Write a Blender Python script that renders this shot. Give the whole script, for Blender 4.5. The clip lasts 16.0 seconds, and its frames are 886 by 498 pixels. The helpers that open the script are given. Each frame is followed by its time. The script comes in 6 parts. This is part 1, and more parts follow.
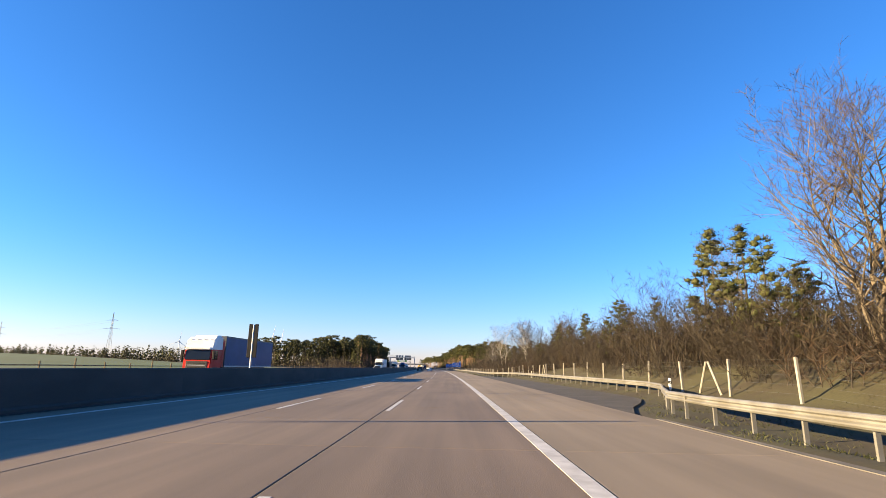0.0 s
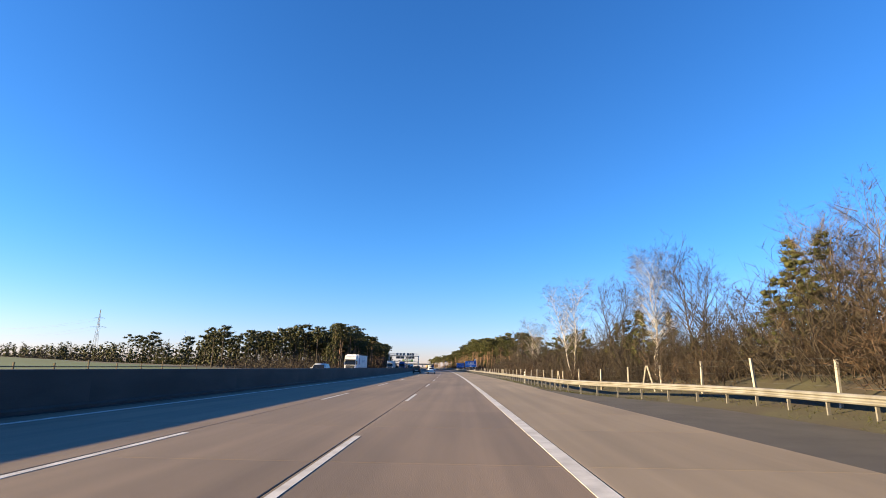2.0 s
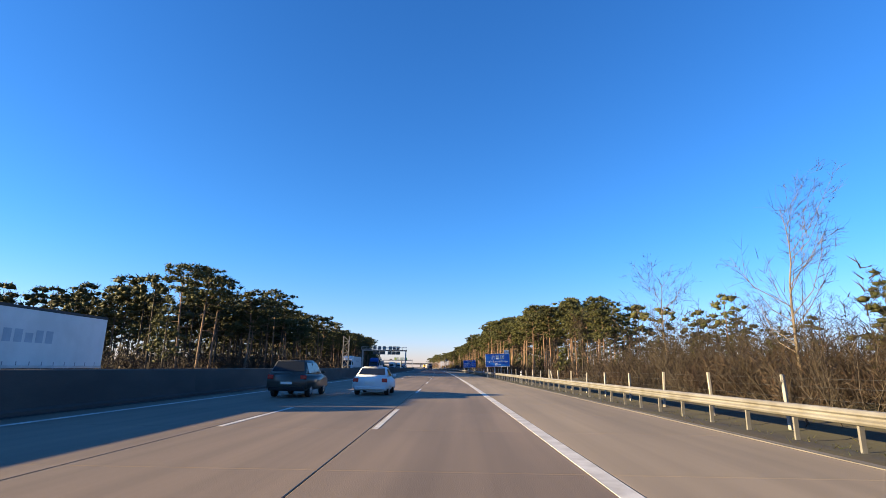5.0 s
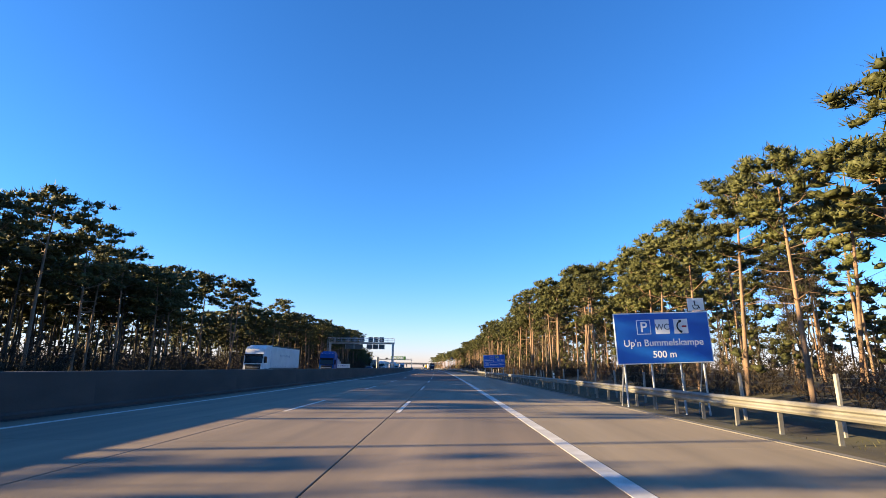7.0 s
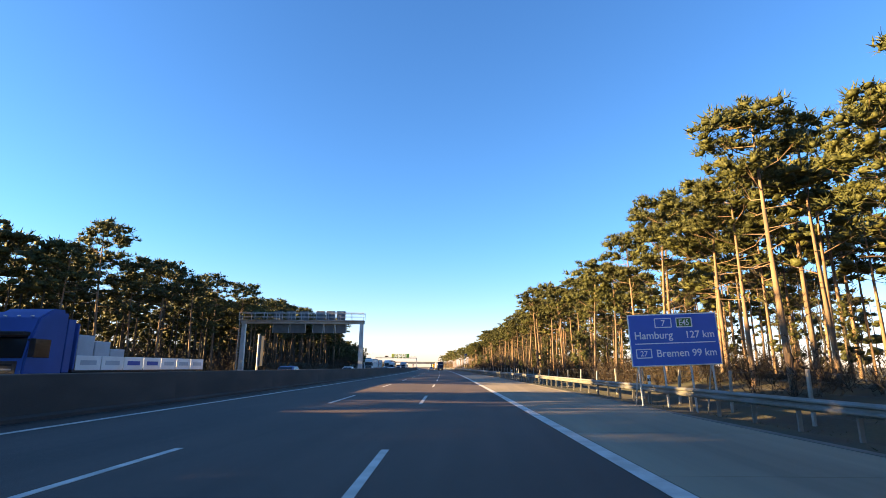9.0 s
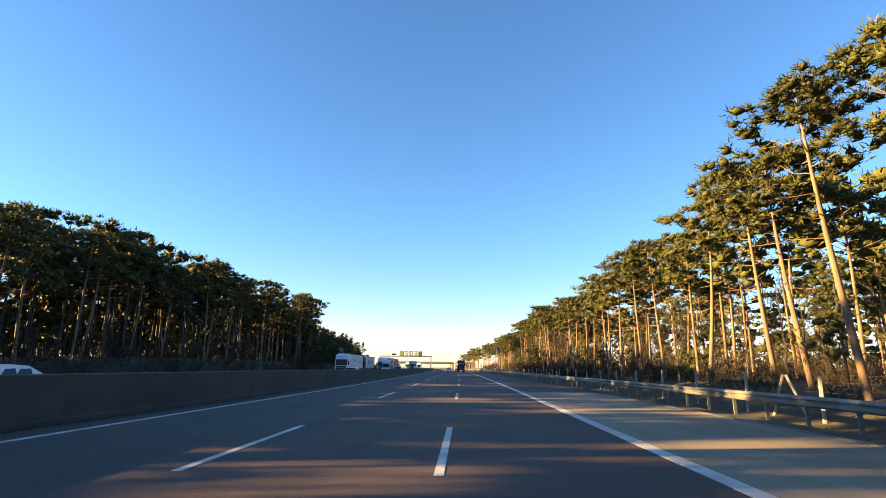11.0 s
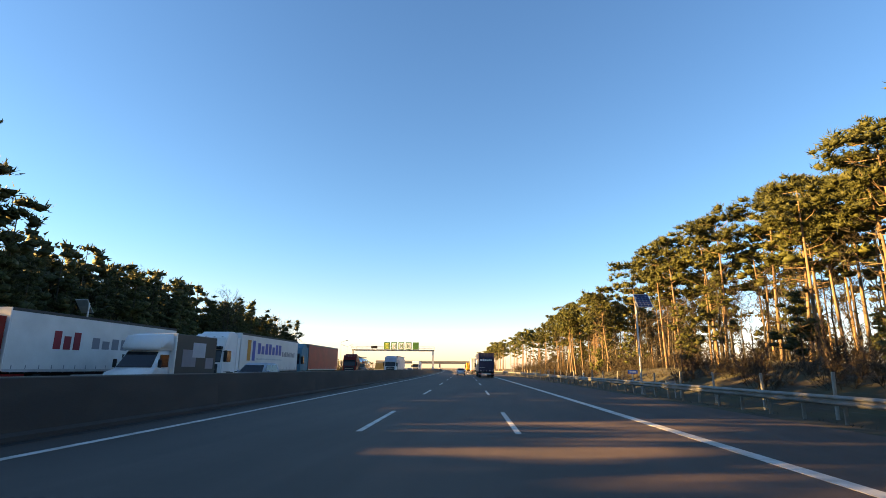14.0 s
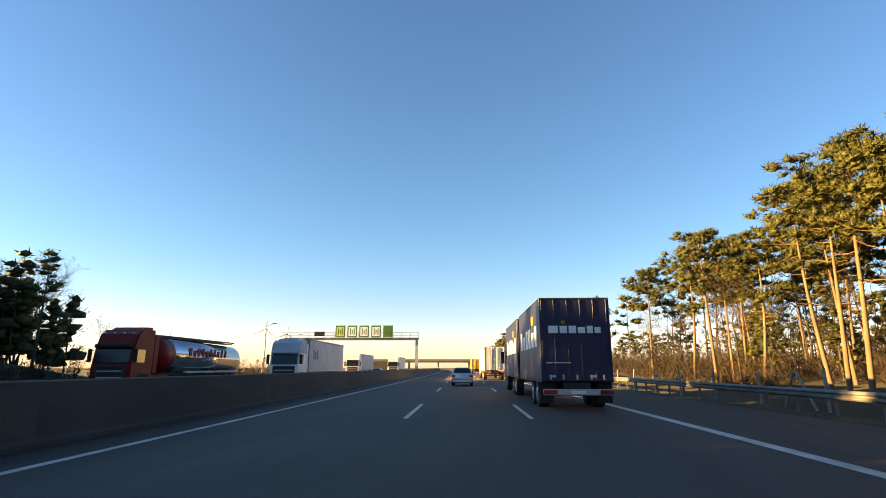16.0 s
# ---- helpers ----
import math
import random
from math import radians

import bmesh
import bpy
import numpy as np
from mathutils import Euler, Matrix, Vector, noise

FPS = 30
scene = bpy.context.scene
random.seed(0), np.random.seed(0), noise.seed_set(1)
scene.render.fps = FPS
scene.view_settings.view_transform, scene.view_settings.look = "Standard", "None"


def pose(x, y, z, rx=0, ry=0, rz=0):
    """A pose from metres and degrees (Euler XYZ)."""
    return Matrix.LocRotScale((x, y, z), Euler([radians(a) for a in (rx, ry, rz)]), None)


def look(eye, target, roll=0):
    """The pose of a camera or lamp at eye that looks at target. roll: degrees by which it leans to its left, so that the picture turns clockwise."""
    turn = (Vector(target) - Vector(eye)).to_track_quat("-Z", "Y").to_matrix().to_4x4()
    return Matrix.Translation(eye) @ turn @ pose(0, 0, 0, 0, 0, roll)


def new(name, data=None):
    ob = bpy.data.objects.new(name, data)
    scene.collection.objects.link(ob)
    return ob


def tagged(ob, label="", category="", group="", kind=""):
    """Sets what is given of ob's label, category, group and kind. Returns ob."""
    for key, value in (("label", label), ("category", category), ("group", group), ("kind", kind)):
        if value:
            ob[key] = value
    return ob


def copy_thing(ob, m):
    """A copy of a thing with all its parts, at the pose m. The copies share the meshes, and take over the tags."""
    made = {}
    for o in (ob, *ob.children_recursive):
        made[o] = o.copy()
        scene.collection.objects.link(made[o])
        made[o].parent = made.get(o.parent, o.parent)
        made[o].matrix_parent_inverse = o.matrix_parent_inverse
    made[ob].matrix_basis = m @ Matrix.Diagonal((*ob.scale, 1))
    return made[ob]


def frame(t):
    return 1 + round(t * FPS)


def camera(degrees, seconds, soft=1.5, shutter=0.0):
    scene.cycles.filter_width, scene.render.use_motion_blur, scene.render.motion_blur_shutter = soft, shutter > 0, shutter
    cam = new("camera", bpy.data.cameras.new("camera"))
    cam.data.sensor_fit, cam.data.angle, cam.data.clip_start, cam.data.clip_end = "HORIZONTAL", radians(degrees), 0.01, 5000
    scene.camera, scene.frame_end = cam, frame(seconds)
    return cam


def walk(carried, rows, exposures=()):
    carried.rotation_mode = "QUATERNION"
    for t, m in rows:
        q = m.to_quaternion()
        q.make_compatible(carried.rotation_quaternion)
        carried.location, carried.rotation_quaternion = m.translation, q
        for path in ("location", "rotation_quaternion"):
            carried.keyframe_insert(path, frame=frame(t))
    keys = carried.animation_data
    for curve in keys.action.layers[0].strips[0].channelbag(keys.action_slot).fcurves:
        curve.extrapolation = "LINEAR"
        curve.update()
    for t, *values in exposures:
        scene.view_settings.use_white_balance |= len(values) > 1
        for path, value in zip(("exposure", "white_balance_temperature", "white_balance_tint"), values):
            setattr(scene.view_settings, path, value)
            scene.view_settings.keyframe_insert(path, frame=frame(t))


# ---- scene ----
# ---------------------------------------------------------------- camera and walk
# x: across the carriageway (0 = line between right and middle lane), y: along the motorway, z: up
cam = camera(80.9, 16.0, soft=0.7, shutter=0.015)
PATH = (  # t, x, y, yaw, pitch, lean
    (0.0, 2.05, -0.2, 0.72, 12.85, 1.1), (0.5, 2.06, 16.7, 1.10, 12.85, 1.0), (1.0, 2.10, 33.3, 1.62, 12.85, 0.9),
    (1.5, 2.10, 49.7, 1.48, 12.80, 0.9), (2.0, 2.05, 66.4, 1.25, 12.85, 0.95), (2.5, 1.98, 83.2, 1.05, 12.85, 1.0),
    (3.0, 1.90, 99.9, 0.85, 12.85, 1.0), (3.5, 1.80, 116.7, 0.68, 12.85, 1.0), (4.5, 1.72, 150.3, 0.52, 12.85, 0.95),
    (5.5, 1.66, 183.8, 0.40, 12.85, 0.9), (6.0, 1.63, 200.6, 0.36, 12.87, 0.85), (6.5, 1.60, 217.4, 0.34, 12.87, 0.8),
    (7.0, 1.54, 234.3, 0.32, 12.86, 0.7), (7.5, 1.47, 251.3, 0.34, 12.85, 0.55), (8.0, 1.39, 268.2, 0.38, 12.83, 0.4),
    (8.5, 1.28, 285.2, 0.46, 12.80, 0.3), (9.0, 1.16, 302.2, 0.78, 12.80, 0.35), (9.5, 1.00, 319.2, 1.22, 12.82, 0.4),
    (10.0, 0.80, 336.1, 1.65, 12.83, 0.45), (11.0, 0.36, 370.4, 2.35, 12.85, 0.5), (12.0, -0.12, 404.7, 2.85, 12.87, 0.6),
    (12.5, -0.37, 421.9, 3.02, 12.88, 0.6), (13.0, -0.62, 439.0, 3.08, 12.88, 0.6), (13.5, -0.87, 456.2, 3.04, 12.90, 0.6),
    (14.0, -1.11, 473.4, 2.98, 12.92, 0.55), (14.5, -1.32, 490.6, 2.92, 12.91, 0.4), (15.0, -1.53, 507.8, 2.84, 12.90, 0.25),
    (15.5, -1.73, 525.0, 2.74, 12.88, 0.1), (16.0, -1.90, 542.1, 2.60, 12.87, 0.05))
EYE = 1.46
CURVE = 6000.0  # radius of the motorway's long left-hand bend


def bend(y):
    """Turns the straight plan at the distance y into its place on the bend."""
    return Matrix.Translation((-CURVE, 0, 0)) @ Matrix.Rotation(y / CURVE, 4, "Z") @ Matrix.Translation((CURVE, -y, 0))


walk(cam, [(t, bend(y) @ pose(x, y, EYE, 90 + pitch, -lean, yaw)) for t, x, y, yaw, pitch, lean in PATH],
     exposures=((0.0, 2.03, 7400, 11), (1.5, 1.93, 7300, 11), (5.8, 1.92, 7000, 11), (6.6, 2.06, 7100, 11), (8.5, 2.51, 9000, 13), (10.0, 2.60, 11200, 14), (13.0, 2.64, 14800, 15), (16.0, 2.42, 18000, 17)))

# ---------------------------------------------------------------- world and sun
SUN_ELEVATION, SUN_FROM = 12.0, -103.0  # degrees; the heading of the sun, clockwise from +y
world = bpy.data.worlds.new("sky")
scene.world = world
world.use_nodes = True
wn = world.node_tree
sky = wn.nodes.new("ShaderNodeTexSky")
sky.sky_type, sky.sun_disc = "NISHITA", False
sky.sun_elevation, sky.sun_rotation = radians(SUN_ELEVATION), radians(SUN_FROM)
sky.air_density, sky.dust_density, sky.ozone_density = 1.0, 0.2, 4.0
deep = wn.nodes.new("ShaderNodeHueSaturation")
deep.inputs["Saturation"].default_value = 1.14
clear = wn.nodes.new("ShaderNodeMix")
clear.data_type, clear.blend_type = "RGBA", "MULTIPLY"
clear.inputs["Factor"].default_value = 1.0
# pale haze low over the horizon, clear deep blue above
up, height, haze = wn.nodes.new("ShaderNodeTexCoord"), wn.nodes.new("ShaderNodeSeparateXYZ"), wn.nodes.new("ShaderNodeMapRange")
tint = wn.nodes.new("ShaderNodeMix")
tint.data_type, haze.interpolation_type = "RGBA", "SMOOTHSTEP"
tint.inputs["A"].default_value, tint.inputs["B"].default_value = (1.05, 0.90, 1.42, 1), (0.60, 0.98, 1.36, 1)
haze.inputs["From Min"].default_value, haze.inputs["From Max"].default_value = -0.06, 0.26
wn.links.new(up.outputs["Generated"], height.inputs[0])
wn.links.new(height.outputs["Z"], haze.inputs["Value"])
wn.links.new(haze.outputs["Result"], tint.inputs["Factor"])
wn.links.new(tint.outputs["Result"], clear.inputs["B"])
wn.links.new(sky.outputs[0], deep.inputs["Color"])
wn.links.new(deep.outputs[0], clear.inputs["A"])
wn.links.new(clear.outputs["Result"], wn.nodes["Background"].inputs[0])
wn.nodes["Background"].inputs[1].default_value = 0.065
lamp = bpy.data.lights.new("sun", "SUN")
lamp.energy, lamp.angle, lamp.color = 5.2, radians(0.5), (1.0, 0.79, 0.46)
sun = new("sun", lamp)
a, e = radians(SUN_FROM), radians(SUN_ELEVATION)
sun.matrix_world = look((math.sin(a) * math.cos(e) * 50, math.cos(a) * math.cos(e) * 50, 50 * math.sin(e)), (0, 0, 0))


# ---------------------------------------------------------------- materials
def mat(name, colour, rough=0.7, metal=0.0, vary=0.15, scale=3.0, fine=0.1, fine_scale=60.0, bump=0.0, second=None, per_thing=0.0, squash=(1, 1, 1), spec=0.5, world_scale=False):
    """A surface with variation at two scales; second: a colour for its stains; per_thing: how much things differ."""
    m = bpy.data.materials.new(name)
    m.use_nodes = True
    n, k = m.node_tree.nodes, m.node_tree.links
    b = n["Principled BSDF"]
    b.inputs["Roughness"].default_value, b.inputs["Metallic"].default_value = rough, metal
    b.inputs["Specular IOR Level"].default_value = spec
    tc, mp = n.new("ShaderNodeTexCoord"), n.new("ShaderNodeMapping")
    mp.inputs["Scale"].default_value = squash
    k.new(n.new("ShaderNodeNewGeometry").outputs["Position"] if world_scale else tc.outputs["Object"], mp.inputs["Vector"])
    big, small = n.new("ShaderNodeTexNoise"), n.new("ShaderNodeTexNoise")
    for t, s, d in ((big, scale, 5.0), (small, fine_scale, 3.0)):
        t.inputs["Scale"].default_value, t.inputs["Detail"].default_value = s, d
        k.new(mp.outputs[0], t.inputs["Vector"])
    c0 = tuple(colour) + (1,)
    c1 = tuple(second) + (1,) if second else tuple(v * (1 - vary * 2) for v in colour) + (1,)
    ramp = n.new("ShaderNodeValToRGB")
    ramp.color_ramp.elements[0].position, ramp.color_ramp.elements[1].position = 0.38, 0.62
    ramp.color_ramp.elements[0].color, ramp.color_ramp.elements[1].color = c1, c0
    k.new(big.outputs["Fac"], ramp.inputs[0])
    val = n.new("ShaderNodeMath")
    val.operation = "MULTIPLY_ADD"
    val.inputs[1].default_value, val.inputs[2].default_value = 2 * fine, 1 - fine
    k.new(small.outputs["Fac"], val.inputs[0])
    last = val
    if per_thing:
        info, add = n.new("ShaderNodeObjectInfo"), n.new("ShaderNodeMath")
        add.operation = "MULTIPLY_ADD"
        add.inputs[1].default_value = per_thing
        k.new(info.outputs["Random"], add.inputs[0])
        k.new(val.outputs[0], add.inputs[2])
        last = add
    hsv = n.new("ShaderNodeHueSaturation")
    k.new(ramp.outputs[0], hsv.inputs["Color"])
    k.new(last.outputs[0], hsv.inputs["Value"])
    k.new(hsv.outputs[0], b.inputs["Base Color"])
    if bump:
        bp = n.new("ShaderNodeBump")
        bp.inputs["Strength"].default_value, bp.inputs["Distance"].default_value = bump, 0.02
        k.new(small.outputs["Fac"], bp.inputs["Height"])
        k.new(bp.outputs[0], b.inputs["Normal"])
    return m


def streak(m, amount, across=1.6, along_road=0.03):
    """Long worn wheel streaks over a road surface, and small dark blotches."""
    n, k = m.node_tree.nodes, m.node_tree.links
    hsv = next(q for q in n if q.bl_idname == "ShaderNodeHueSaturation")
    old = hsv.inputs["Value"].links[0].from_socket
    geo, mp, tx, am, mul = (n.new("ShaderNode" + q) for q in ("NewGeometry", "Mapping", "TexNoise", "MapRange", "Math"))
    mp.inputs["Scale"].default_value = (across, along_road, 1)
    tx.inputs["Scale"].default_value, tx.inputs["Detail"].default_value = 1.0, 6.0
    am.inputs["From Min"].default_value, am.inputs["From Max"].default_value = 0.3, 0.7
    am.inputs["To Min"].default_value, am.inputs["To Max"].default_value = 1 - amount, 1 + amount * 0.6
    mul.operation = "MULTIPLY"
    k.new(geo.outputs["Position"], mp.inputs["Vector"])
    k.new(mp.outputs[0], tx.inputs["Vector"])
    k.new(tx.outputs["Fac"], am.inputs["Value"])
    k.new(am.outputs[0], mul.inputs[0])
    k.new(old, mul.inputs[1])
    k.new(mul.outputs[0], hsv.inputs["Value"])


def leafy(name, colour, second, through_light=0.3, rough=0.6, mottle=0.2, grain=6.0):
    """Needles and twigs: each clump and each tree a little different, thin enough to let some light through."""
    m = bpy.data.materials.new(name)
    m.use_nodes = True
    n, k = m.node_tree.nodes, m.node_tree.links
    b, out = n["Principled BSDF"], n["Material Output"]
    b.inputs["Roughness"].default_value, b.inputs["Specular IOR Level"].default_value = rough, 0.2
    geo, info = n.new("ShaderNodeNewGeometry"), n.new("ShaderNodeObjectInfo")
    mix = n.new("ShaderNodeMix")
    mix.data_type = "RGBA"
    mix.inputs["A"].default_value, mix.inputs["B"].default_value = tuple(colour) + (1,), tuple(second) + (1,)
    k.new(geo.outputs["Random Per Island"], mix.inputs["Factor"])
    hsv, val = n.new("ShaderNodeHueSaturation"), n.new("ShaderNodeMath")
    val.operation = "MULTIPLY_ADD"
    val.inputs[1].default_value, val.inputs[2].default_value = 0.5, 0.75
    k.new(info.outputs["Random"], val.inputs[0])
    tc, spots, dapple, mul = (n.new("ShaderNode" + q) for q in ("TexCoord", "TexNoise", "MapRange", "Math"))
    spots.inputs["Scale"].default_value, spots.inputs["Detail"].default_value = grain, 3.0
    dapple.inputs["From Min"].default_value, dapple.inputs["From Max"].default_value = 0.36, 0.64
    dapple.inputs["To Min"].default_value, dapple.inputs["To Max"].default_value = 1 - mottle, 1 + mottle
    mul.operation = "MULTIPLY"
    k.new(tc.outputs["Object"], spots.inputs["Vector"])
    k.new(spots.outputs["Fac"], dapple.inputs["Value"])
    k.new(dapple.outputs[0], mul.inputs[0])
    k.new(val.outputs[0], mul.inputs[1])
    k.new(mul.outputs[0], hsv.inputs["Value"])
    k.new(mix.outputs["Result"], hsv.inputs["Color"])
    k.new(hsv.outputs[0], b.inputs["Base Color"])
    if through_light:
        tr, ms = n.new("ShaderNodeBsdfTranslucent"), n.new("ShaderNodeMixShader")
        k.new(hsv.outputs[0], tr.inputs["Color"])
        ms.inputs[0].default_value = through_light
        k.new(b.outputs[0], ms.inputs[1])
        k.new(tr.outputs[0], ms.inputs[2])
        k.new(ms.outputs[0], out.inputs["Surface"])
    return m


CONCRETE = mat("road concrete", (0.180, 0.131, 0.087), 0.75, 0, 0.12, 0.35, 0.10, 90, 0.15, per_thing=0.10, squash=(1, 0.22, 1), world_scale=True)
SHOULDER_CONCRETE = mat("shoulder concrete", (0.240, 0.188, 0.128), 0.8, 0, 0.10, 0.35, 0.10, 90, 0.15, per_thing=0.08, squash=(1, 0.22, 1), world_scale=True)
ASPHALT = mat("asphalt", (0.076, 0.044, 0.034), 0.8, 0, 0.12, 0.5, 0.25, 160, 0.3, squash=(1, 0.3, 1))
streak(CONCRETE, 0.22)
streak(ASPHALT, 0.20)
streak(SHOULDER_CONCRETE, 0.16)
OLD_ASPHALT = mat("old asphalt", (0.070, 0.062, 0.052), 0.85, 0, 0.15, 0.6, 0.25, 120, 0.3)
BITUMEN = mat("bitumen joint", (0.03, 0.028, 0.026), 0.6, 0, 0.2, 3, 0.2, 80)
PAINT = mat("road paint", (0.56, 0.54, 0.50), 0.6, 0, 0.08, 2.0, 0.15, 70, second=(0.40, 0.38, 0.34))
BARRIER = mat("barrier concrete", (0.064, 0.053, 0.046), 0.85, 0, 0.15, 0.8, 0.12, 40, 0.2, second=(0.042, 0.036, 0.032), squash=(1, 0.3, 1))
CAP_CONCRETE = mat("sunlit top and edging concrete", (0.15, 0.135, 0.115), 0.85, 0, 0.15, 0.8, 0.15, 40, 0.2)
GRASS_SOIL = mat("grassy ground", (0.048, 0.044, 0.018), 0.95, 0, 0.2, 0.35, 0.35, 9, 0.6, second=(0.036, 0.027, 0.015))
FIELD = mat("green field", (0.046, 0.088, 0.017), 0.9, 0, 0.1, 0.02, 0.2, 2.0, second=(0.040, 0.070, 0.015))
STEEL = mat("galvanised steel", (0.205, 0.200, 0.185), 0.55, 0.25, 0.12, 1.2, 0.15, 30, second=(0.15, 0.14, 0.12))
GREY_STEEL = mat("grey steel", (0.46, 0.47, 0.47), 0.5, 0.4, 0.1, 1.5, 0.1, 30)
POST_CONCRETE = mat("concrete post", (0.29, 0.27, 0.235), 0.85, 0, 0.12, 3, 0.15, 50)
PINE_BARK = mat("pine bark", (0.215, 0.125, 0.076), 0.85, 0, 0.2, 1.2, 0.3, 14, 0.8, second=(0.12, 0.082, 0.056), squash=(2, 2, 0.5))
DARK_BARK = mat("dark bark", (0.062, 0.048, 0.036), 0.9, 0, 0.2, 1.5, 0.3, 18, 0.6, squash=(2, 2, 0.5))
BIRCH_BARK = mat("birch bark", (0.46, 0.44, 0.41), 0.75, 0, 0.2, 4, 0.2, 20, 0.3, second=(0.30, 0.26, 0.22), squash=(1, 1, 3))
NEEDLES = leafy("pine needles", (0.042, 0.048, 0.017), (0.070, 0.070, 0.023), 0.14, mottle=0.4, grain=9.0)
TWIGS = leafy("bare twigs", (0.041, 0.031, 0.020), (0.022, 0.017, 0.012), 0.0)
RED_TWIGS = leafy("reddish twigs", (0.060, 0.038, 0.024), (0.036, 0.024, 0.016), 0.0)
PALE_TWIGS = leafy("pale bare branches", (0.18, 0.145, 0.105), (0.12, 0.092, 0.062), 0.0)
DRY_GRASS = leafy("dry grass", (0.056, 0.052, 0.021), (0.030, 0.038, 0.013), 0.10)
SIGN_BLUE = mat("blue sign sheet", (0.003, 0.115, 0.48), 0.4, 0, 0.03, 1, 0.03, 30)
SIGN_WHITE = mat("white sign sheet", (0.80, 0.80, 0.78), 0.45, 0, 0.03, 1, 0.03, 30)


# ---------------------------------------------------------------- mesh helpers
def link(name, verts, faces, material, parent=None, label="", smooth=False):
    me = bpy.data.meshes.new(name)
    me.from_pydata([tuple(v) for v in verts], [], faces)
    me.materials.append(material)
    if smooth:
        me.polygons.foreach_set("use_smooth", [True] * len(me.polygons))
    ob = new(name, me)
    if parent:
        ob.parent = parent
    if label:
        ob["label"] = label
    return ob


def part(name, bm, material, parent=None, label="", smooth=False):
    me = bpy.data.meshes.new(name)
    bm.to_mesh(me)
    bm.free()
    me.materials.append(material)
    if smooth:
        me.polygons.foreach_set("use_smooth", [True] * len(me.polygons))
    ob = new(name, me)
    if parent:
        ob.parent = parent
    if label:
        ob["label"] = label
    return ob


def box(bm, x0, x1, y0, y1, z0, z1, bevel=0.0):
    """A box into bm, its edges rounded by bevel."""
    r = bmesh.ops.create_cube(bm, size=1, matrix=Matrix.LocRotScale(((x0 + x1) / 2, (y0 + y1) / 2, (z0 + z1) / 2), None, (x1 - x0, y1 - y0, z1 - z0)))
    if bevel:
        edges = list({e for v in r["verts"] for e in v.link_edges})
        bmesh.ops.bevel(bm, geom=edges, offset=bevel, segments=1, affect="EDGES")
    return r["verts"]


def slab(x0, x1, y0, y1, z0, z1, bevel=0.0):
    bm = bmesh.new()
    box(bm, x0, x1, y0, y1, z0, z1, bevel)
    return bm


def rod(bm, p, q, r, r2=None, sides=10):
    """A round rod from p to q."""
    p, q = Vector(p), Vector(q)
    m = Matrix.Translation((p + q) / 2) @ (q - p).to_track_quat("Z", "Y").to_matrix().to_4x4()
    bmesh.ops.create_cone(bm, cap_ends=True, segments=sides, radius1=r, radius2=r if r2 is None else r2, depth=(q - p).length, matrix=m)


def sweep(profile, stations, closed=False):
    """Vertices and faces of a profile of (across, up) carried along stations of (x, y, z)."""
    n, verts, faces = len(profile), [], []
    for x, y, z in stations:
        verts += [(x + u, y, z + v) for u, v in profile]
    for i in range(len(stations) - 1):
        for j in range(n if closed else n - 1):
            a, b = i * n + j, i * n + (j + 1) % n
            faces.append((a, b, b + n, a + n))
    if closed:
        faces += [tuple(range(n))[::-1], tuple(range(len(verts) - n, len(verts)))]
    return verts, faces


def thing(name, label, category, group="", at=(0, 0, 0), turn=0.0):
    ob = new(name)
    ob.matrix_world = pose(*at, 0, 0, turn)
    return tagged(ob, label, category, group)
# ---------------------------------------------------------------- ground and carriageways
R = random.Random(7)
EDGE, SHOULDER = 3.90, 8.6          # right edge line, right edge of the hard shoulder
BARRIER_X = -9.85                   # near face of the median barrier
OPP_IN, OPP_OUT = -12.2, -27.6      # the opposite carriageway
ASPHALT_FROM = 295.0                # concrete slabs end here


def smooth_step(a, b, v):
    t = min(1, max(0, (v - a) / (b - a)))  # also runs downwards, from a to a smaller b
    return t * t * (3 - 2 * t)


def bank(x, y):
    """Height of the ground beside the carriageways."""
    wob = noise.noise(Vector((x * 0.08, y * 0.05, 0.3)))
    if x > SHOULDER:
        bay = smooth_step(12, 21, y) * (1 - smooth_step(96, 112, y))
        z = -0.05 - 0.32 * smooth_step(9.8, 11.6, x) * (1 - bay)
        z += (0.35 + 0.25 * wob) * smooth_step(12.5, 15.0, x) + (1.0 + 0.5 * wob) * smooth_step(14.5, 24, x)
        z += 1.3 * smooth_step(14.5, 19, x) * (1 - smooth_step(60, 130, y))
        z += 1.1 * smooth_step(13.0, 20, x) * smooth_step(470, 495, y) * (1 - smooth_step(545, 570, y))
        return z
    if x < OPP_OUT:
        field = 5.0 * smooth_step(-42, -230, x) * (1 - smooth_step(220, 330, y)) if y < 330 else 0.0
        rise = 2.4 * smooth_step(-30.5, -39, x) * smooth_step(385, 430, y) * (1 - smooth_step(575, 600, y))
        return field + rise - 0.05 - 0.3 * smooth_step(-27.8, -29.5, x) + 0.4 * smooth_step(-30, -36, x) + 0.25 * wob * smooth_step(-30, -40, x)
    return -0.22


def rail_x(y):
    """Line of the right guard rail, which swings out round the lay-by."""
    return 9.85 + 4.1 * smooth_step(17, 32, y) * (1 - smooth_step(88, 106, y))


def fence_x(y):
    return 15.2 - 2.2 * smooth_step(95, 125, y)


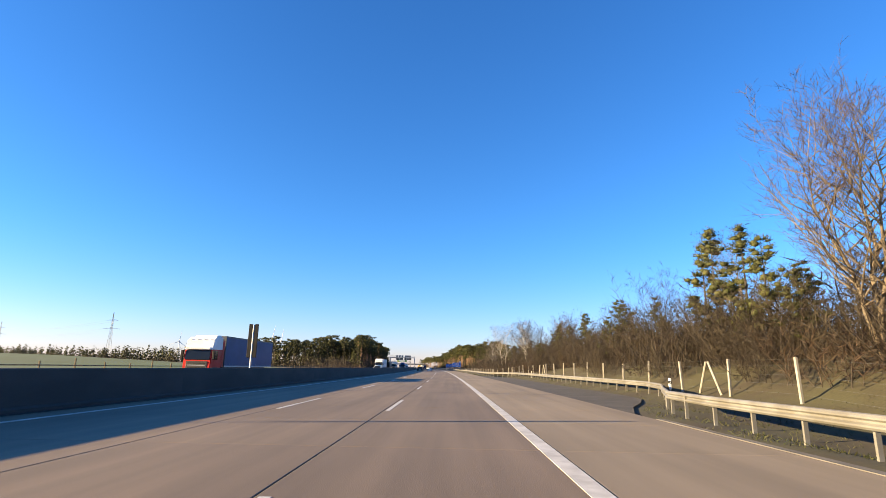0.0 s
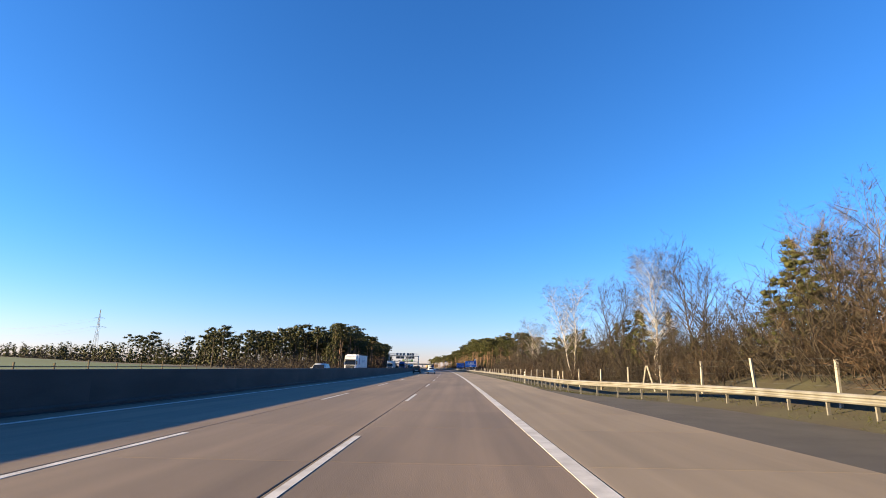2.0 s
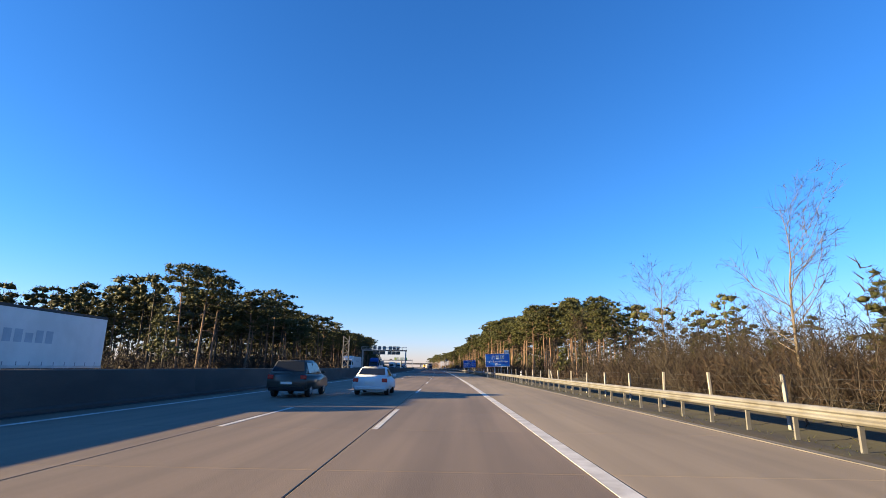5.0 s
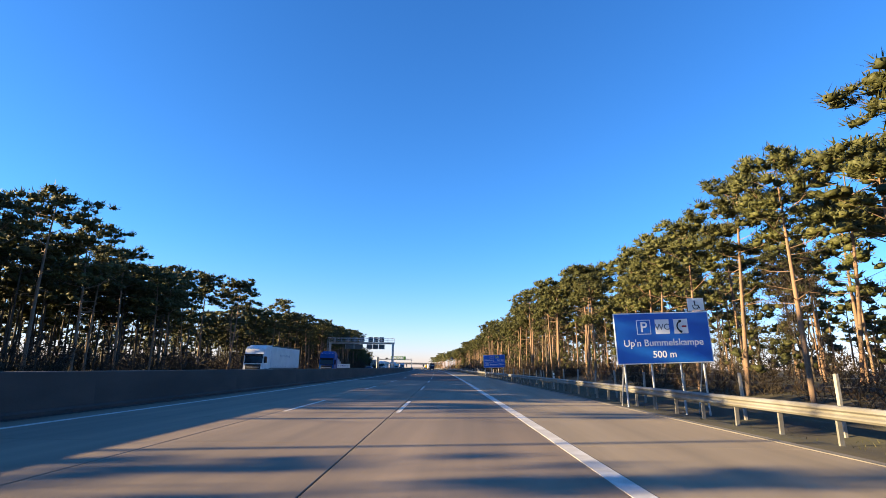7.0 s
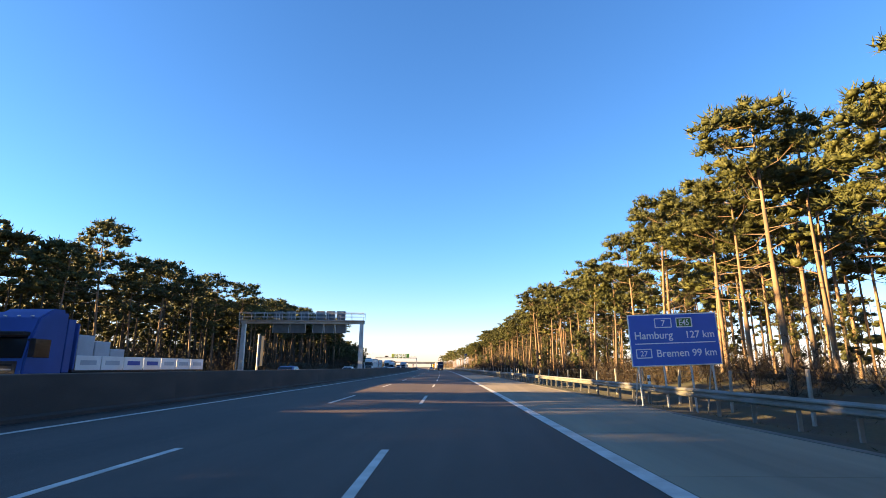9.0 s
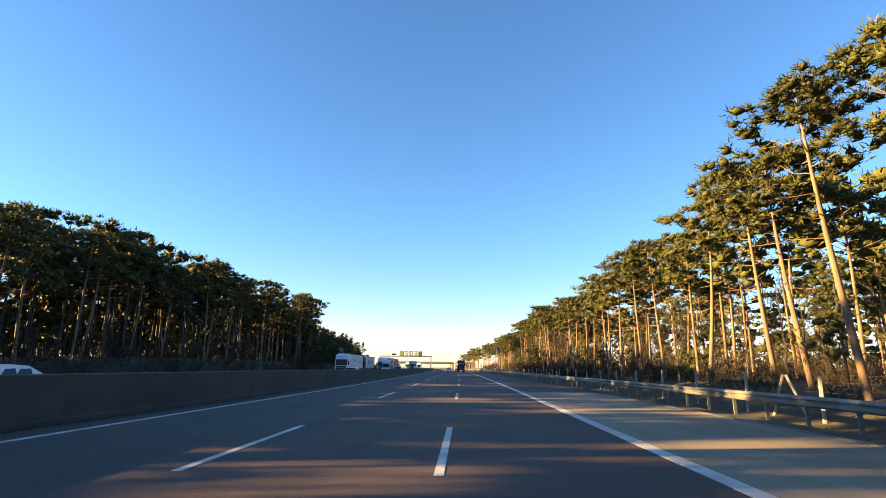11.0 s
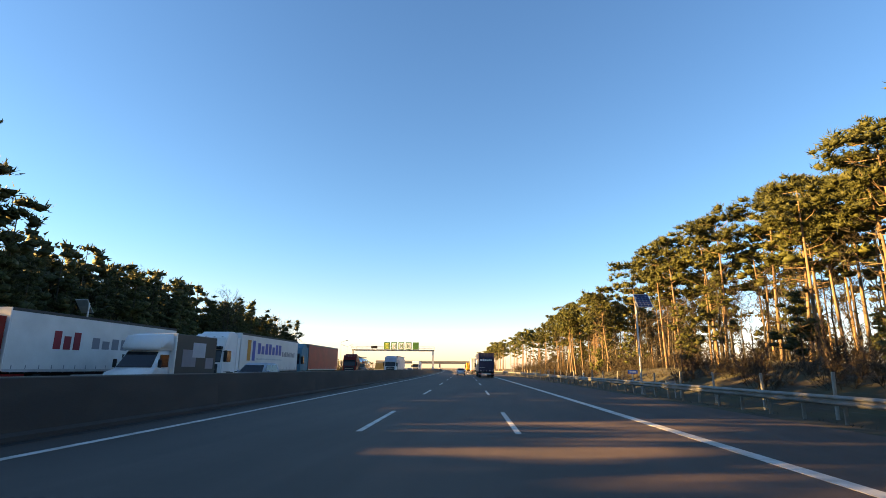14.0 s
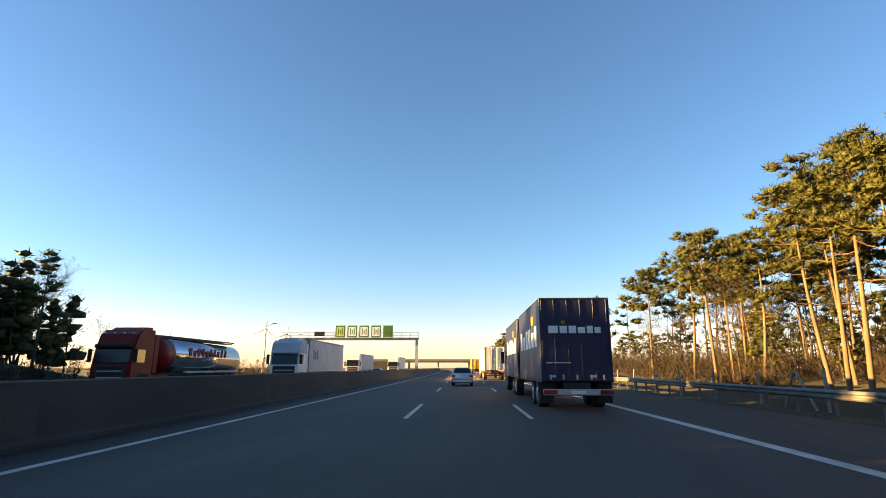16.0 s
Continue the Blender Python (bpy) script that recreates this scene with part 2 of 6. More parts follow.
xs = [-3500, -1500, -700, -400, -250, -160, -110, -80, -62, -50, -43, -38, -35, -32, -30, -29, -28, -27.7, -27.5, -12, -9, 0, 7.9, 8.05, 9, 10, 11, 12, 13, 14, 15, 16, 18, 20, 23, 27, 33, 42, 60, 100, 200, 500, 1500, 3500]
ys = [-900, -300, -120, -60] + [-40 + 4 * i for i in range(186)] + [720 + 20 * i for i in range(40)] + [1600, 1900, 2300, 2800, 3500, 4400]
gv = [(x, y, bank(x, y) if -100 < y < 1000 else (-0.22 if -28 < x < 9 else 0.3)) for y in ys for x in xs]
nx = len(xs)
gf = [(j * nx + i, j * nx + i + 1, (j + 1) * nx + i + 1, (j + 1) * nx + i) for j in range(len(ys) - 1) for i in range(nx - 1)]
ground = link("ground", gv, gf, GRASS_SOIL, smooth=True)
ground.data.materials.append(FIELD)
for p in ground.data.polygons:
    c = p.center
    if c.x < -48 and c.y < 210 - (c.x + 48) * 0.2:
        p.material_index = 1
tagged(ground, "grassy verge, forest floor and winter-green field", "ground", kind="structure")

FAR = 1500.0


def along(y0, y1, step=10.0):
    n = max(1, round((y1 - y0) / step))
    return [(0, y0 + (y1 - y0) * i / n, 0) for i in range(n + 1)]


road = link("road", *sweep([(BARRIER_X - 0.6, -0.2), (BARRIER_X - 0.6, -0.03), (SHOULDER, -0.03), (SHOULDER, -0.2)], along(-60, ASPHALT_FROM)), BITUMEN)
tagged(road, "three-lane motorway of pale worn concrete slabs", "road", kind="structure")
road_far = link("road", *sweep([(BARRIER_X - 0.6, -0.2), (BARRIER_X - 0.6, 0.0), (-0.12, 0.0), (EDGE + 0.25, -0.004), (SHOULDER + 0.1, -0.02), (SHOULDER + 0.1, -0.2)],
                               along(ASPHALT_FROM, FAR)), ASPHALT)
tagged(road_far, "three-lane motorway of dark grey asphalt", "road", kind="structure")
opposite = link("road", *sweep([(OPP_OUT, -0.2), (OPP_OUT, 0), (OPP_IN, 0), (OPP_IN, -0.2)], along(-60, FAR)), CONCRETE)
tagged(opposite, "opposite carriageway of pale concrete", "road", kind="structure")
median = link("median", *sweep([(OPP_IN, -0.2), (OPP_IN, 0.02), (BARRIER_X - 0.6, 0.02), (BARRIER_X - 0.6, -0.2)], along(-60, FAR)), OLD_ASPHALT)
tagged(median, "gravel median strip between guard rail and barrier", "median", kind="structure")
for y0, y1 in ((-60, 17), (108, 402)):
    tagged(link("edging", *sweep([(SHOULDER, -0.2), (SHOULDER, 0.012), (SHOULDER + 0.24, 0.012), (SHOULDER + 0.26, -0.2)], along(y0, y1)), CAP_CONCRETE), "pale concrete edging strip along the shoulder", "trim", kind="structure")
# shoulder strip of old asphalt beside the lay-by
bay_v, bay_f = [], []
for i in range(26):
    y = 19 + i * 3.4
    w = max(0.02, rail_x(y) - 1.0 - SHOULDER - 0.5 * (1 - smooth_step(17, 30, y)))
    bay_v += [(SHOULDER, y, -0.012), (SHOULDER + w, y, 0.0)]
for i in range(25):
    bay_f.append((2 * i, 2 * i + 1, 2 * i + 3, 2 * i + 2))
tagged(link("layby", bay_v, bay_f, OLD_ASPHALT), "dark asphalt lay-by beside the concrete shoulder", "pavement", kind="structure")


def marking(name, x0, x1, y0, y1, parent):
    return link(name, [(x0, y0, 0), (x1, y0, 0), (x1, y1, 0), (x0, y1, 0), (x0, y0, 0.006), (x1, y0, 0.006), (x1, y1, 0.006), (x0, y1, 0.006)],
                [(4, 5, 6, 7), (0, 1, 5, 4), (2, 3, 7, 6), (1, 2, 6, 5), (3, 0, 4, 7)], PAINT, parent)


for lx in (0.0, -3.72):
    for i in range(-1, 60):
        y = 18.1 + 18 * i
        marking("lane_dash", lx - 0.07, lx + 0.07, y, y + 6, road if y < ASPHALT_FROM else road_far)
for lx, w in ((EDGE, 0.15), (-8.45, 0.09)):
    for y0, y1, owner in ((-60, ASPHALT_FROM, road), (ASPHALT_FROM, FAR, road_far)):
        link("edge_line", *sweep([(lx - w, 0), (lx - w, 0.006), (lx + w, 0.006), (lx + w, 0)], along(y0, y1)), PAINT, owner)
for lx in (-16.1, -19.8):
    for i in range(-1, 40):
        marking("lane_dash", lx - 0.08, lx + 0.08, 10 + 18 * i, 16 + 18 * i, opposite)
for lx in (-12.6, -23.6):
    link("edge_line", *sweep([(lx - 0.1, 0), (lx - 0.1, 0.006), (lx + 0.1, 0.006), (lx + 0.1, 0)], along(-60, FAR)), PAINT, opposite)
for y in (32.0, 231.8):
    link("joint", [(-7.5, y, 0.003), (SHOULDER, y, 0.003), (SHOULDER, y + 0.16, 0.003), (-7.5, y + 0.16, 0.003)], [(0, 1, 2, 3)], BITUMEN, road)

# median barrier: step profile, in cast lengths
prof = [(-0.60, -0.1), (-0.60, 0.10), (-0.46, 0.16), (-0.40, 1.18), (-0.38, 1.20), (-0.20, 1.20), (-0.18, 1.18), (-0.12, 0.16), (0, 0.10), (0, -0.1)]
wall = thing("median_barrier", "long grey concrete median barrier of cast lengths", "barrier")
L = 12.0
bv, bf = sweep(prof, [(BARRIER_X, 0, 0), (BARRIER_X, L - 0.015, 0)], True)
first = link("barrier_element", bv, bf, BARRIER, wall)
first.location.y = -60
# sun on the top edge, painted as a strip paler than the shaded face
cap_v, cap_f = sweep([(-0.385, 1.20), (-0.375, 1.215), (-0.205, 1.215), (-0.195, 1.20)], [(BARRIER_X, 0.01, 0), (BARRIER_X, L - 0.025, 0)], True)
cap = link("coping", cap_v, cap_f, CAP_CONCRETE, first, "top edge painted paler for the sun on it")
for i in range(1, 90):
    o = new("barrier_element", first.data)
    o.parent = wall
    o.location.y = -60 + L * i
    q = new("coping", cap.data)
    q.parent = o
tagged(link("gutter", *sweep([(0.0, -0.1), (0, 0.004), (0.32, 0.004), (0.32, -0.1)], [(BARRIER_X, y, 0) for _, y, _ in along(-60, FAR)]), BITUMEN), "dark seam along the foot of the barrier", "trim", kind="structure")

# guard rails
W_BEAM = [(0.0, 0.44), (-0.045, 0.455), (-0.08, 0.50), (-0.08, 0.535), (-0.02, 0.575), (-0.02, 0.615), (-0.08, 0.655), (-0.08, 0.69), (-0.045, 0.735), (0.0, 0.75), (0.012, 0.75), (-0.03, 0.73), (-0.065, 0.69), (-0.065, 0.66), (-0.008, 0.615), (-0.008, 0.575), (-0.065, 0.53), (-0.065, 0.50), (-0.03, 0.46), (0.012, 0.44)]


def guard_rail(label, line, y0, y1, side, spacing, dz, step=4.0):
    g = thing("guard_rail", label, "guard rail")
    n = int((y1 - y0) / step)
    for i in range(0, n, 25):
        st = [(line(y0 + step * j), y0 + step * j, dz(y0 + step * j)) for j in range(i, min(n, i + 25) + 1)]
        v, f = sweep([(u * side, w) for u, w in W_BEAM], st, True)
        link("beam", v, f, STEEL, g)
    bm = slab(-0.05, 0.05, -0.03, 0.03, -0.6, 0.66)
    post = part("post", bm, STEEL, g)
    post.location = (line(y0) + 0.12 * side, y0, dz(y0))
    y = y0 + spacing
    while y < y1:
        o = new("post", post.data)
        o.parent = g
        o.location = (line(y) + 0.12 * side, y, dz(y))
        y += spacing
    return g


def bay_lift(y):
    return 0.12 * smooth_step(20, 34, y) * (1 - smooth_step(86, 104, y)) + 0.03


guard_rail("galvanised steel guard rail on short posts along the shoulder", rail_x, -16, 600, 1, 2.0, bay_lift)
guard_rail("galvanised steel guard rail on short posts along the shoulder", rail_x, 600, 900, 1, 4.0, bay_lift)
guard_rail("grey steel guard rail beside the opposite carriageway", lambda y: OPP_IN - 0.15, -16, 900, -1, 4.0, lambda y: 0.06, 12.0)
guard_rail("grey steel guard rail at the outer edge of the opposite carriageway", lambda y: OPP_OUT - 0.6, 20, 900, 1, 4.0, lambda y: 0.0, 12.0)

# ---------------------------------------------------------------- trees and shrubs
class Grow:
    """Collects tubes and blades as plain lists."""

    def __init__(self, seed):
        self.v, self.f, self.r = [], [], random.Random(seed)

    def tube(self, pts, radii, sides=6):
        base = len(self.v)
        for i, p in enumerate(pts):
            d = (Vector(pts[min(i + 1, len(pts) - 1)]) - Vector(pts[max(i - 1, 0)])).normalized()
            u = d.orthogonal().normalized()
            w = d.cross(u)
            for k in range(sides):
                a = 2 * math.pi * k / sides
                self.v.append(Vector(p) + (u * math.cos(a) + w * math.sin(a)) * radii[i])
        for i in range(len(pts) - 1):
            for k in range(sides):
                a, b = base + i * sides + k, base + i * sides + (k + 1) % sides
                self.f.append((a, b, b + sides, a + sides))

    def blade(self, p, q, w):
        """One thin pointed blade from p to q."""
        p, q = Vector(p), Vector(q)
        s = (q - p).cross(Vector((self.r.uniform(-1, 1), self.r.uniform(-1, 1), self.r.uniform(-1, 1))))
        if s.length < 1e-6:
            return
        s = s.normalized() * (w / 2)
        b = len(self.v)
        self.v += [p - s, p + s, q]
        self.f.append((b, b + 1, b + 2))

    def way(self, up=0.0, spread=1.0):
        r = self.r
        return Vector((r.gauss(0, spread), r.gauss(0, spread), r.gauss(up, spread * 0.6))).normalized()

    def clump(self, c, size, n, w):
        """A flattened cushion of short needle sprays."""
        r = self.r
        for _ in range(n):
            d = Vector((r.gauss(0, 1), r.gauss(0, 1), r.gauss(0, 1))).normalized()
            o = d * size * r.random() ** 0.45
            s = c + Vector((o.x, o.y, o.z * 0.45))
            e = (self.way(0.45, 0.8) + d * 0.6).normalized()
            self.blade(s, s + e * w * r.uniform(2.0, 3.3), w * r.uniform(0.55, 0.9))

    def pad(self, c, size, n, w, rings=4, sides=7):
        """A dense flat-bottomed cushion of foliage: a lumpy heart with needle sprays standing out all round."""
        r = self.r
        base, a0, flat = len(self.v), r.uniform(0, 6.28), r.uniform(0.55, 0.85)
        sx, sy = r.uniform(0.8, 1.15), r.uniform(0.8, 1.15)
        for i in range(rings + 1):
            th = math.pi * i / rings
            for k in range(sides if 0 < i < rings else 1):
                ph = a0 + 6.283 * k / sides
                q = size * 0.60 * r.uniform(0.6, 1.35)
                z = math.cos(th) * (flat if th < 1.6 else flat * 0.7)
                self.v.append(c + Vector((math.cos(ph) * math.sin(th) * sx * q, math.sin(ph) * math.sin(th) * sy * q, z * q)))
        row = [[base]] + [[base + 1 + (i - 1) * sides + k for k in range(sides)] for i in range(1, rings)] + [[base + 1 + (rings - 1) * sides]]
        for k in range(sides):
            j = (k + 1) % sides
            self.f.append((row[0][0], row[1][k], row[1][j]))
            for i in range(1, rings - 1):
                self.f.append((row[i][k], row[i + 1][k], row[i + 1][j], row[i][j]))
            self.f.append((row[rings - 1][k], row[rings][0], row[rings - 1][j]))
        for _ in range(n):
            d = Vector((r.gauss(0, 1), r.gauss(0, 1), r.gauss(0.15, 0.8))).normalized()
            s = c + Vector((d.x * sx, d.y * sy, d.z * (flat if d.z > 0 else flat * 0.7))) * size * r.uniform(0.4, 0.9)
            e = (Vector((d.x, d.y, d.z * 0.7 + 0.35)) + self.way(0.2, 0.6) * 0.8).normalized()
            self.blade(s, s + e * (0.12 + size * r.uniform(0.25, 0.6)), w * r.uniform(0.7, 1.3))

    def bough(self, c, size, n, w):
        """A layered spray of small uneven cushions, fuller on top, with gaps between them."""
        r = self.r
        for _ in range(r.choice((4, 5))):
            a, d = r.uniform(0, 6.283), math.sqrt(r.random())
            o = Vector((math.cos(a) * d, math.sin(a) * d, r.uniform(-0.25, 0.45) * (1.1 - 0.6 * d)))
            self.pad(c + o * size, size * r.uniform(0.34, 0.58), n, w, 3, 4)


def pine(seed, height, crown_from, spread, tufts, lean=0.65, blades=27, broad=0.078, coarse=False, cone=False):
    """A tall pine: bare trunk with dead stubs, an uneven flat-topped crown of needle tufts."""
    t, c = Grow(seed), Grow(seed + 500)
    r = t.r
    bend = (r.uniform(-lean, lean), r.uniform(-lean, lean))
    r0 = 0.0112 * height

    def axis(k):
        return Vector((bend[0] * math.sin(k * 2.2) * height * 0.06, bend[1] * math.sin(k * 2.7) * height * 0.06, k * height * 0.97))
    rings = 4 if coarse else 9
    t.tube([axis(i / rings) - Vector((0, 0, 0.4 if i == 0 else 0)) for i in range(rings + 1)], [r0 * (1.0 - 0.85 * (i / rings) ** 1.3) for i in range(rings + 1)], 4 if coarse else 7)
    if cone:
        limbs = int(10 + tufts / 12)
        for i in range(limbs):
            k = crown_from + (0.98 - crown_from) * ((i + r.uniform(0, 0.8)) / limbs)
            a = r.uniform(0, 2 * math.pi)
            rel = (k - crown_from) / (1 - crown_from)
            reach = spread * (1.12 - rel) * r.uniform(0.65, 1.1)
            p0 = axis(k)
            d = Vector((math.cos(a), math.sin(a), r.uniform(0.05, 0.5)))
            p2 = p0 + d * reach + Vector((0, 0, r.uniform(0.1, 0.5)))
            t.tube([p0, p2], [r0 * 0.24, r0 * 0.06], 3)
            for s in ((0.65,) if coarse else (0.45, 0.95)):
                q = p0 + (p2 - p0) * s + Vector((r.gauss(0, 0.2), r.gauss(0, 0.2), r.gauss(0.1, 0.12)))
                c.pad(q, r.uniform(0.38, 0.6) * (1.15 - 0.5 * rel) * (3.0 if coarse else 1.2), blades, broad, 3, 5 if coarse else 6)
            for j in range(0 if coarse else max(1, tufts // limbs // 3)):
                q = p0 + (p2 - p0) * r.uniform(0.3, 1.1) + Vector((r.gauss(0, 0.3), r.gauss(0, 0.3), r.gauss(0.1, 0.2)))
                c.clump(q, r.uniform(0.4, 0.6), blades // 2, broad * 1.4)
        return t, c
    limbs = max(6, tufts // 3)
    for i in range(limbs):
        rel = min(1.0, (i + r.uniform(0, 0.8)) / limbs)
        k = crown_from + (0.95 - crown_from) * rel
        a = i * 2.4 + r.uniform(-0.6, 0.6)
        reach = spread * (0.62 + 0.42 * math.sin(math.pi * min(1, 0.15 + rel * 0.55))) * r.uniform(0.6, 1.08) * (1.0 - 0.55 * rel ** 2.2)
        p0 = axis(k)
        d = Vector((math.cos(a), math.sin(a), r.uniform(0.15, 0.55)))
        p1 = p0 + d * reach * 0.5 + Vector((r.gauss(0, 0.15), r.gauss(0, 0.15), -0.1))
        p2 = p0 + d * reach + Vector((0, 0, r.uniform(0.0, 0.4)))
        if coarse:
            t.tube([p0, p2], [r0 * 0.26, r0 * 0.08], 3)
        else:
            t.tube([p0, p1, p2], [r0 * 0.22, r0 * 0.13, r0 * 0.05], 4)
        for j in range(3):
            q = p2 + Vector((r.gauss(0, 0.55), r.gauss(0, 0.55), r.gauss(0.1, 0.25))) if j < 2 else p0.lerp(p2, r.uniform(0.5, 0.8)) + Vector((r.gauss(0, 0.4), r.gauss(0, 0.4), r.uniform(0.1, 0.5)))
            if not coarse and j < 2:
                t.tube([p1, q], [r0 * 0.08, r0 * 0.03], 3)
            if coarse:
                c.pad(q, r.uniform(0.65, 1.05) * spread / 2.8, blades, broad, 3, 6)
            else:
                c.bough(q, r.uniform(0.75, 1.2) * spread / 2.9, blades, broad)
    for i in range(3):
        q = axis(0.97) + Vector((r.gauss(0, 0.5), r.gauss(0, 0.5), r.uniform(-0.2, 0.3)))
        if coarse:
            c.pad(q, r.uniform(0.6, 0.85), blades, broad, 3, 6)
        else:
            c.bough(q, r.uniform(0.7, 0.95), blades, broad)
    for i in range(0 if coarse else 11):
        k, a = r.uniform(0.35, crown_from), r.uniform(0, 6.3)
        p = axis(k)
        e = p + Vector((math.cos(a), math.sin(a), r.uniform(-0.3, 0.3))) * r.uniform(0.5, 1.8)
        t.tube([p, e], [0.035, 0.012], 3)
        t.tube([p.lerp(e, 0.6), e + Vector((r.gauss(0, 0.3), r.gauss(0, 0.3), r.uniform(-0.1, 0.4)))], [0.018, 0.008], 3)
    return t, c


def fine_tree(seed, height, width, stems=1, bare=0.25, rise=0.9, droop=0.0, limbs=26, r0=0.013, twig=0.020):
    """A leafless tree with a full crown: stems, ascending limbs, branchlets and fine twigs."""
    t, c = Grow(seed), Grow(seed + 900)
    r = t.r
    for s in range(stems):
        a0 = 6.283 * s / stems + r.uniform(-0.4, 0.4)
        lean = 0.0 if stems == 1 else r.uniform(0.12, 0.30) * width
        h = height * (1.0 if s == 0 else r.uniform(0.82, 0.98))
        dev = [Vector((r.gauss(0, 0.02), r.gauss(0, 0.02), 0)) * h for _ in range(8)]

        def bole(k):
            i = min(6, int(k * 7))
            w = dev[i].lerp(dev[i + 1], k * 7 - i) * min(1, k * 3)
            return Vector((math.cos(a0) * lean * h * k ** 1.2, math.sin(a0) * lean * h * k ** 1.2, k * h - (0.3 if k == 0 else 0))) + w
        t.tube([bole(k / 10) for k in range(11)], [height * r0 * (1 - 0.93 * (k / 10) ** 0.9) / (1 + 0.25 * (stems - 1)) for k in range(11)], 7)
        for i in range(limbs):
            k = bare + (0.97 - bare) * (i + r.random()) / limbs
            rel = (k - bare) / (1 - bare)
            a = r.uniform(0, 6.283)
            reach = height * 0.36 * width * (0.35 + math.sin(math.pi * (0.18 + 0.72 * rel)) * 0.75) * r.uniform(0.6, 1.1)
            d = Vector((math.cos(a), math.sin(a), rise * r.uniform(0.7, 1.3))).normalized()
            p = bole(k)
            pts = [p, p + d * reach * 0.5 + t.way() * 0.06 * reach, p + (d * 0.92 + Vector((0, 0, 0.25 - droop * 0.5))) * reach]
            rad = height * r0 * 0.34 * (1 - 0.7 * rel)
            t.tube(pts, [rad, rad * 0.6, rad * 0.2], 4)
            for j in range(7):
                q = r.uniform(0.25, 1.0)
                b0 = pts[0].lerp(pts[1], q * 2) if q < 0.5 else pts[1].lerp(pts[2], q * 2 - 1)
                dd = (d + t.way(0.25 - 0.5 * droop) * 0.85).normalized()
                ln = reach * r.uniform(0.28, 0.55) * (1.2 - 0.5 * q)
                e = b0 + dd * ln - Vector((0, 0, droop * ln * 0.35))
                t.tube([b0, e], [rad * 0.3, rad * 0.10], 3)
                for m in range(6):
                    f = r.uniform(0.2, 1.0)
                    g0 = b0.lerp(e, f)
                    td = (dd + t.way(0.3 - 1.3 * droop) * 0.9).normalized()
                    tl = ln * r.uniform(0.35, 0.7)
                    c.blade(g0, g0 + td * tl, twig)
                    g1 = g0 + td * tl * r.uniform(0.3, 0.7)
                    c.blade(g1, g1 + (td + t.way(0.1 - 1.2 * droop) * 0.7) * tl * 0.55, twig * 0.8)
    return t, c


def shrub(seed, height, width, stems, twigs, w=0.030):
    """A bare thicket: many thin upright stems with fine twigs."""
    t, c = Grow(seed), Grow(seed + 300)
    r = t.r
    for i in range(stems):
        a, d = r.uniform(0, 6.3), width * 0.5 * math.sqrt(r.random())
        p = Vector((math.cos(a) * d, math.sin(a) * d, -0.2))
        h = height * r.uniform(0.55, 1.0) * (1 - 0.35 * (d / width * 2) ** 2)
        lean = Vector((math.cos(a) * 0.40, math.sin(a) * 0.40, 1)) + t.way() * 0.42
        pts = [p + lean * h * k + t.way() * 0.22 * k for k in (0, 0.33, 0.66, 1.0)]
        t.tube(pts, [0.022, 0.017, 0.011, 0.004], 3)
        for j in range(twigs):
            k = r.uniform(0.05, 1.0) ** 1.15
            q = p + lean * h * k
            dd = (t.way(0.5) + lean * 0.4).normalized()
            ln = r.uniform(0.35, 1.1) * (1.2 - 0.5 * k)
            c.blade(q, q + dd * ln, w)
            m = q + dd * ln * r.uniform(0.3, 0.7)
            c.blade(m, m + (dd + t.way(0.3) * 0.9) * ln * 0.5, w * 0.8)
    return t, c


def plant(name, made, wood, leaf, crown_name, label, category, group):
    """A plant as a thing of two parts, in its own place."""
    ob = thing(name, label, category, group)
    t, c = made
    link("trunk" if crown_name != "brush" else "stem_clump", t.v, t.f, wood, ob, smooth=True)
    link(crown_name, c.v, c.f, leaf, ob, smooth=True)
    return ob


PINES = [plant("pine_tree", pine(11 + i, h, cf, sp, tf), PINE_BARK, NEEDLES, "crown", "tall pine with bare reddish trunk and high green crown", "tree", "pines of the forest")
         for i, (h, cf, sp, tf) in enumerate(((14.3, 0.58, 2.9, 39), (15.0, 0.64, 2.7, 36), (13.6, 0.52, 3.1, 45), (14.6, 0.68, 2.9, 33), (13.0, 0.50, 2.8, 39)))]
SIDE_PINES = [plant("pine_tree", pine(11 + i, h, cf, sp, tf, blades=15, broad=0.105), PINE_BARK, NEEDLES, "crown", "tall pine with bare reddish trunk and high green crown", "tree", "pines of the forest")
              for i, (h, cf, sp, tf) in enumerate(((14.3, 0.58, 2.9, 39), (15.0, 0.64, 2.7, 36), (13.6, 0.52, 3.1, 45), (14.6, 0.68, 2.9, 33), (13.0, 0.50, 2.8, 39)))]
BACK_PINES = [plant("pine_tree", pine(17 + i, h, cf, 3.0, 30, 0.6, 15, 0.15, True), PINE_BARK, NEEDLES, "crown", "slender pine standing behind the front row of the forest", "tree", "pines of the forest")
              for i, (h, cf) in enumerate(((14.4, 0.56), (13.6, 0.50), (15.0, 0.62)))]
YOUNG = [plant("pine_tree", pine(31 + i, h, cf, sp, tf, 0.15, 26, 0.055, cone=True), DARK_BARK, NEEDLES, "crown", "young pine with green branches almost to the ground", "tree", "young pines at the forest edge")
         for i, (h, cf, sp, tf) in enumerate(((7.5, 0.16, 1.9, 130), (9.0, 0.22, 2.1, 150), (5.0, 0.10, 1.6, 90)))]
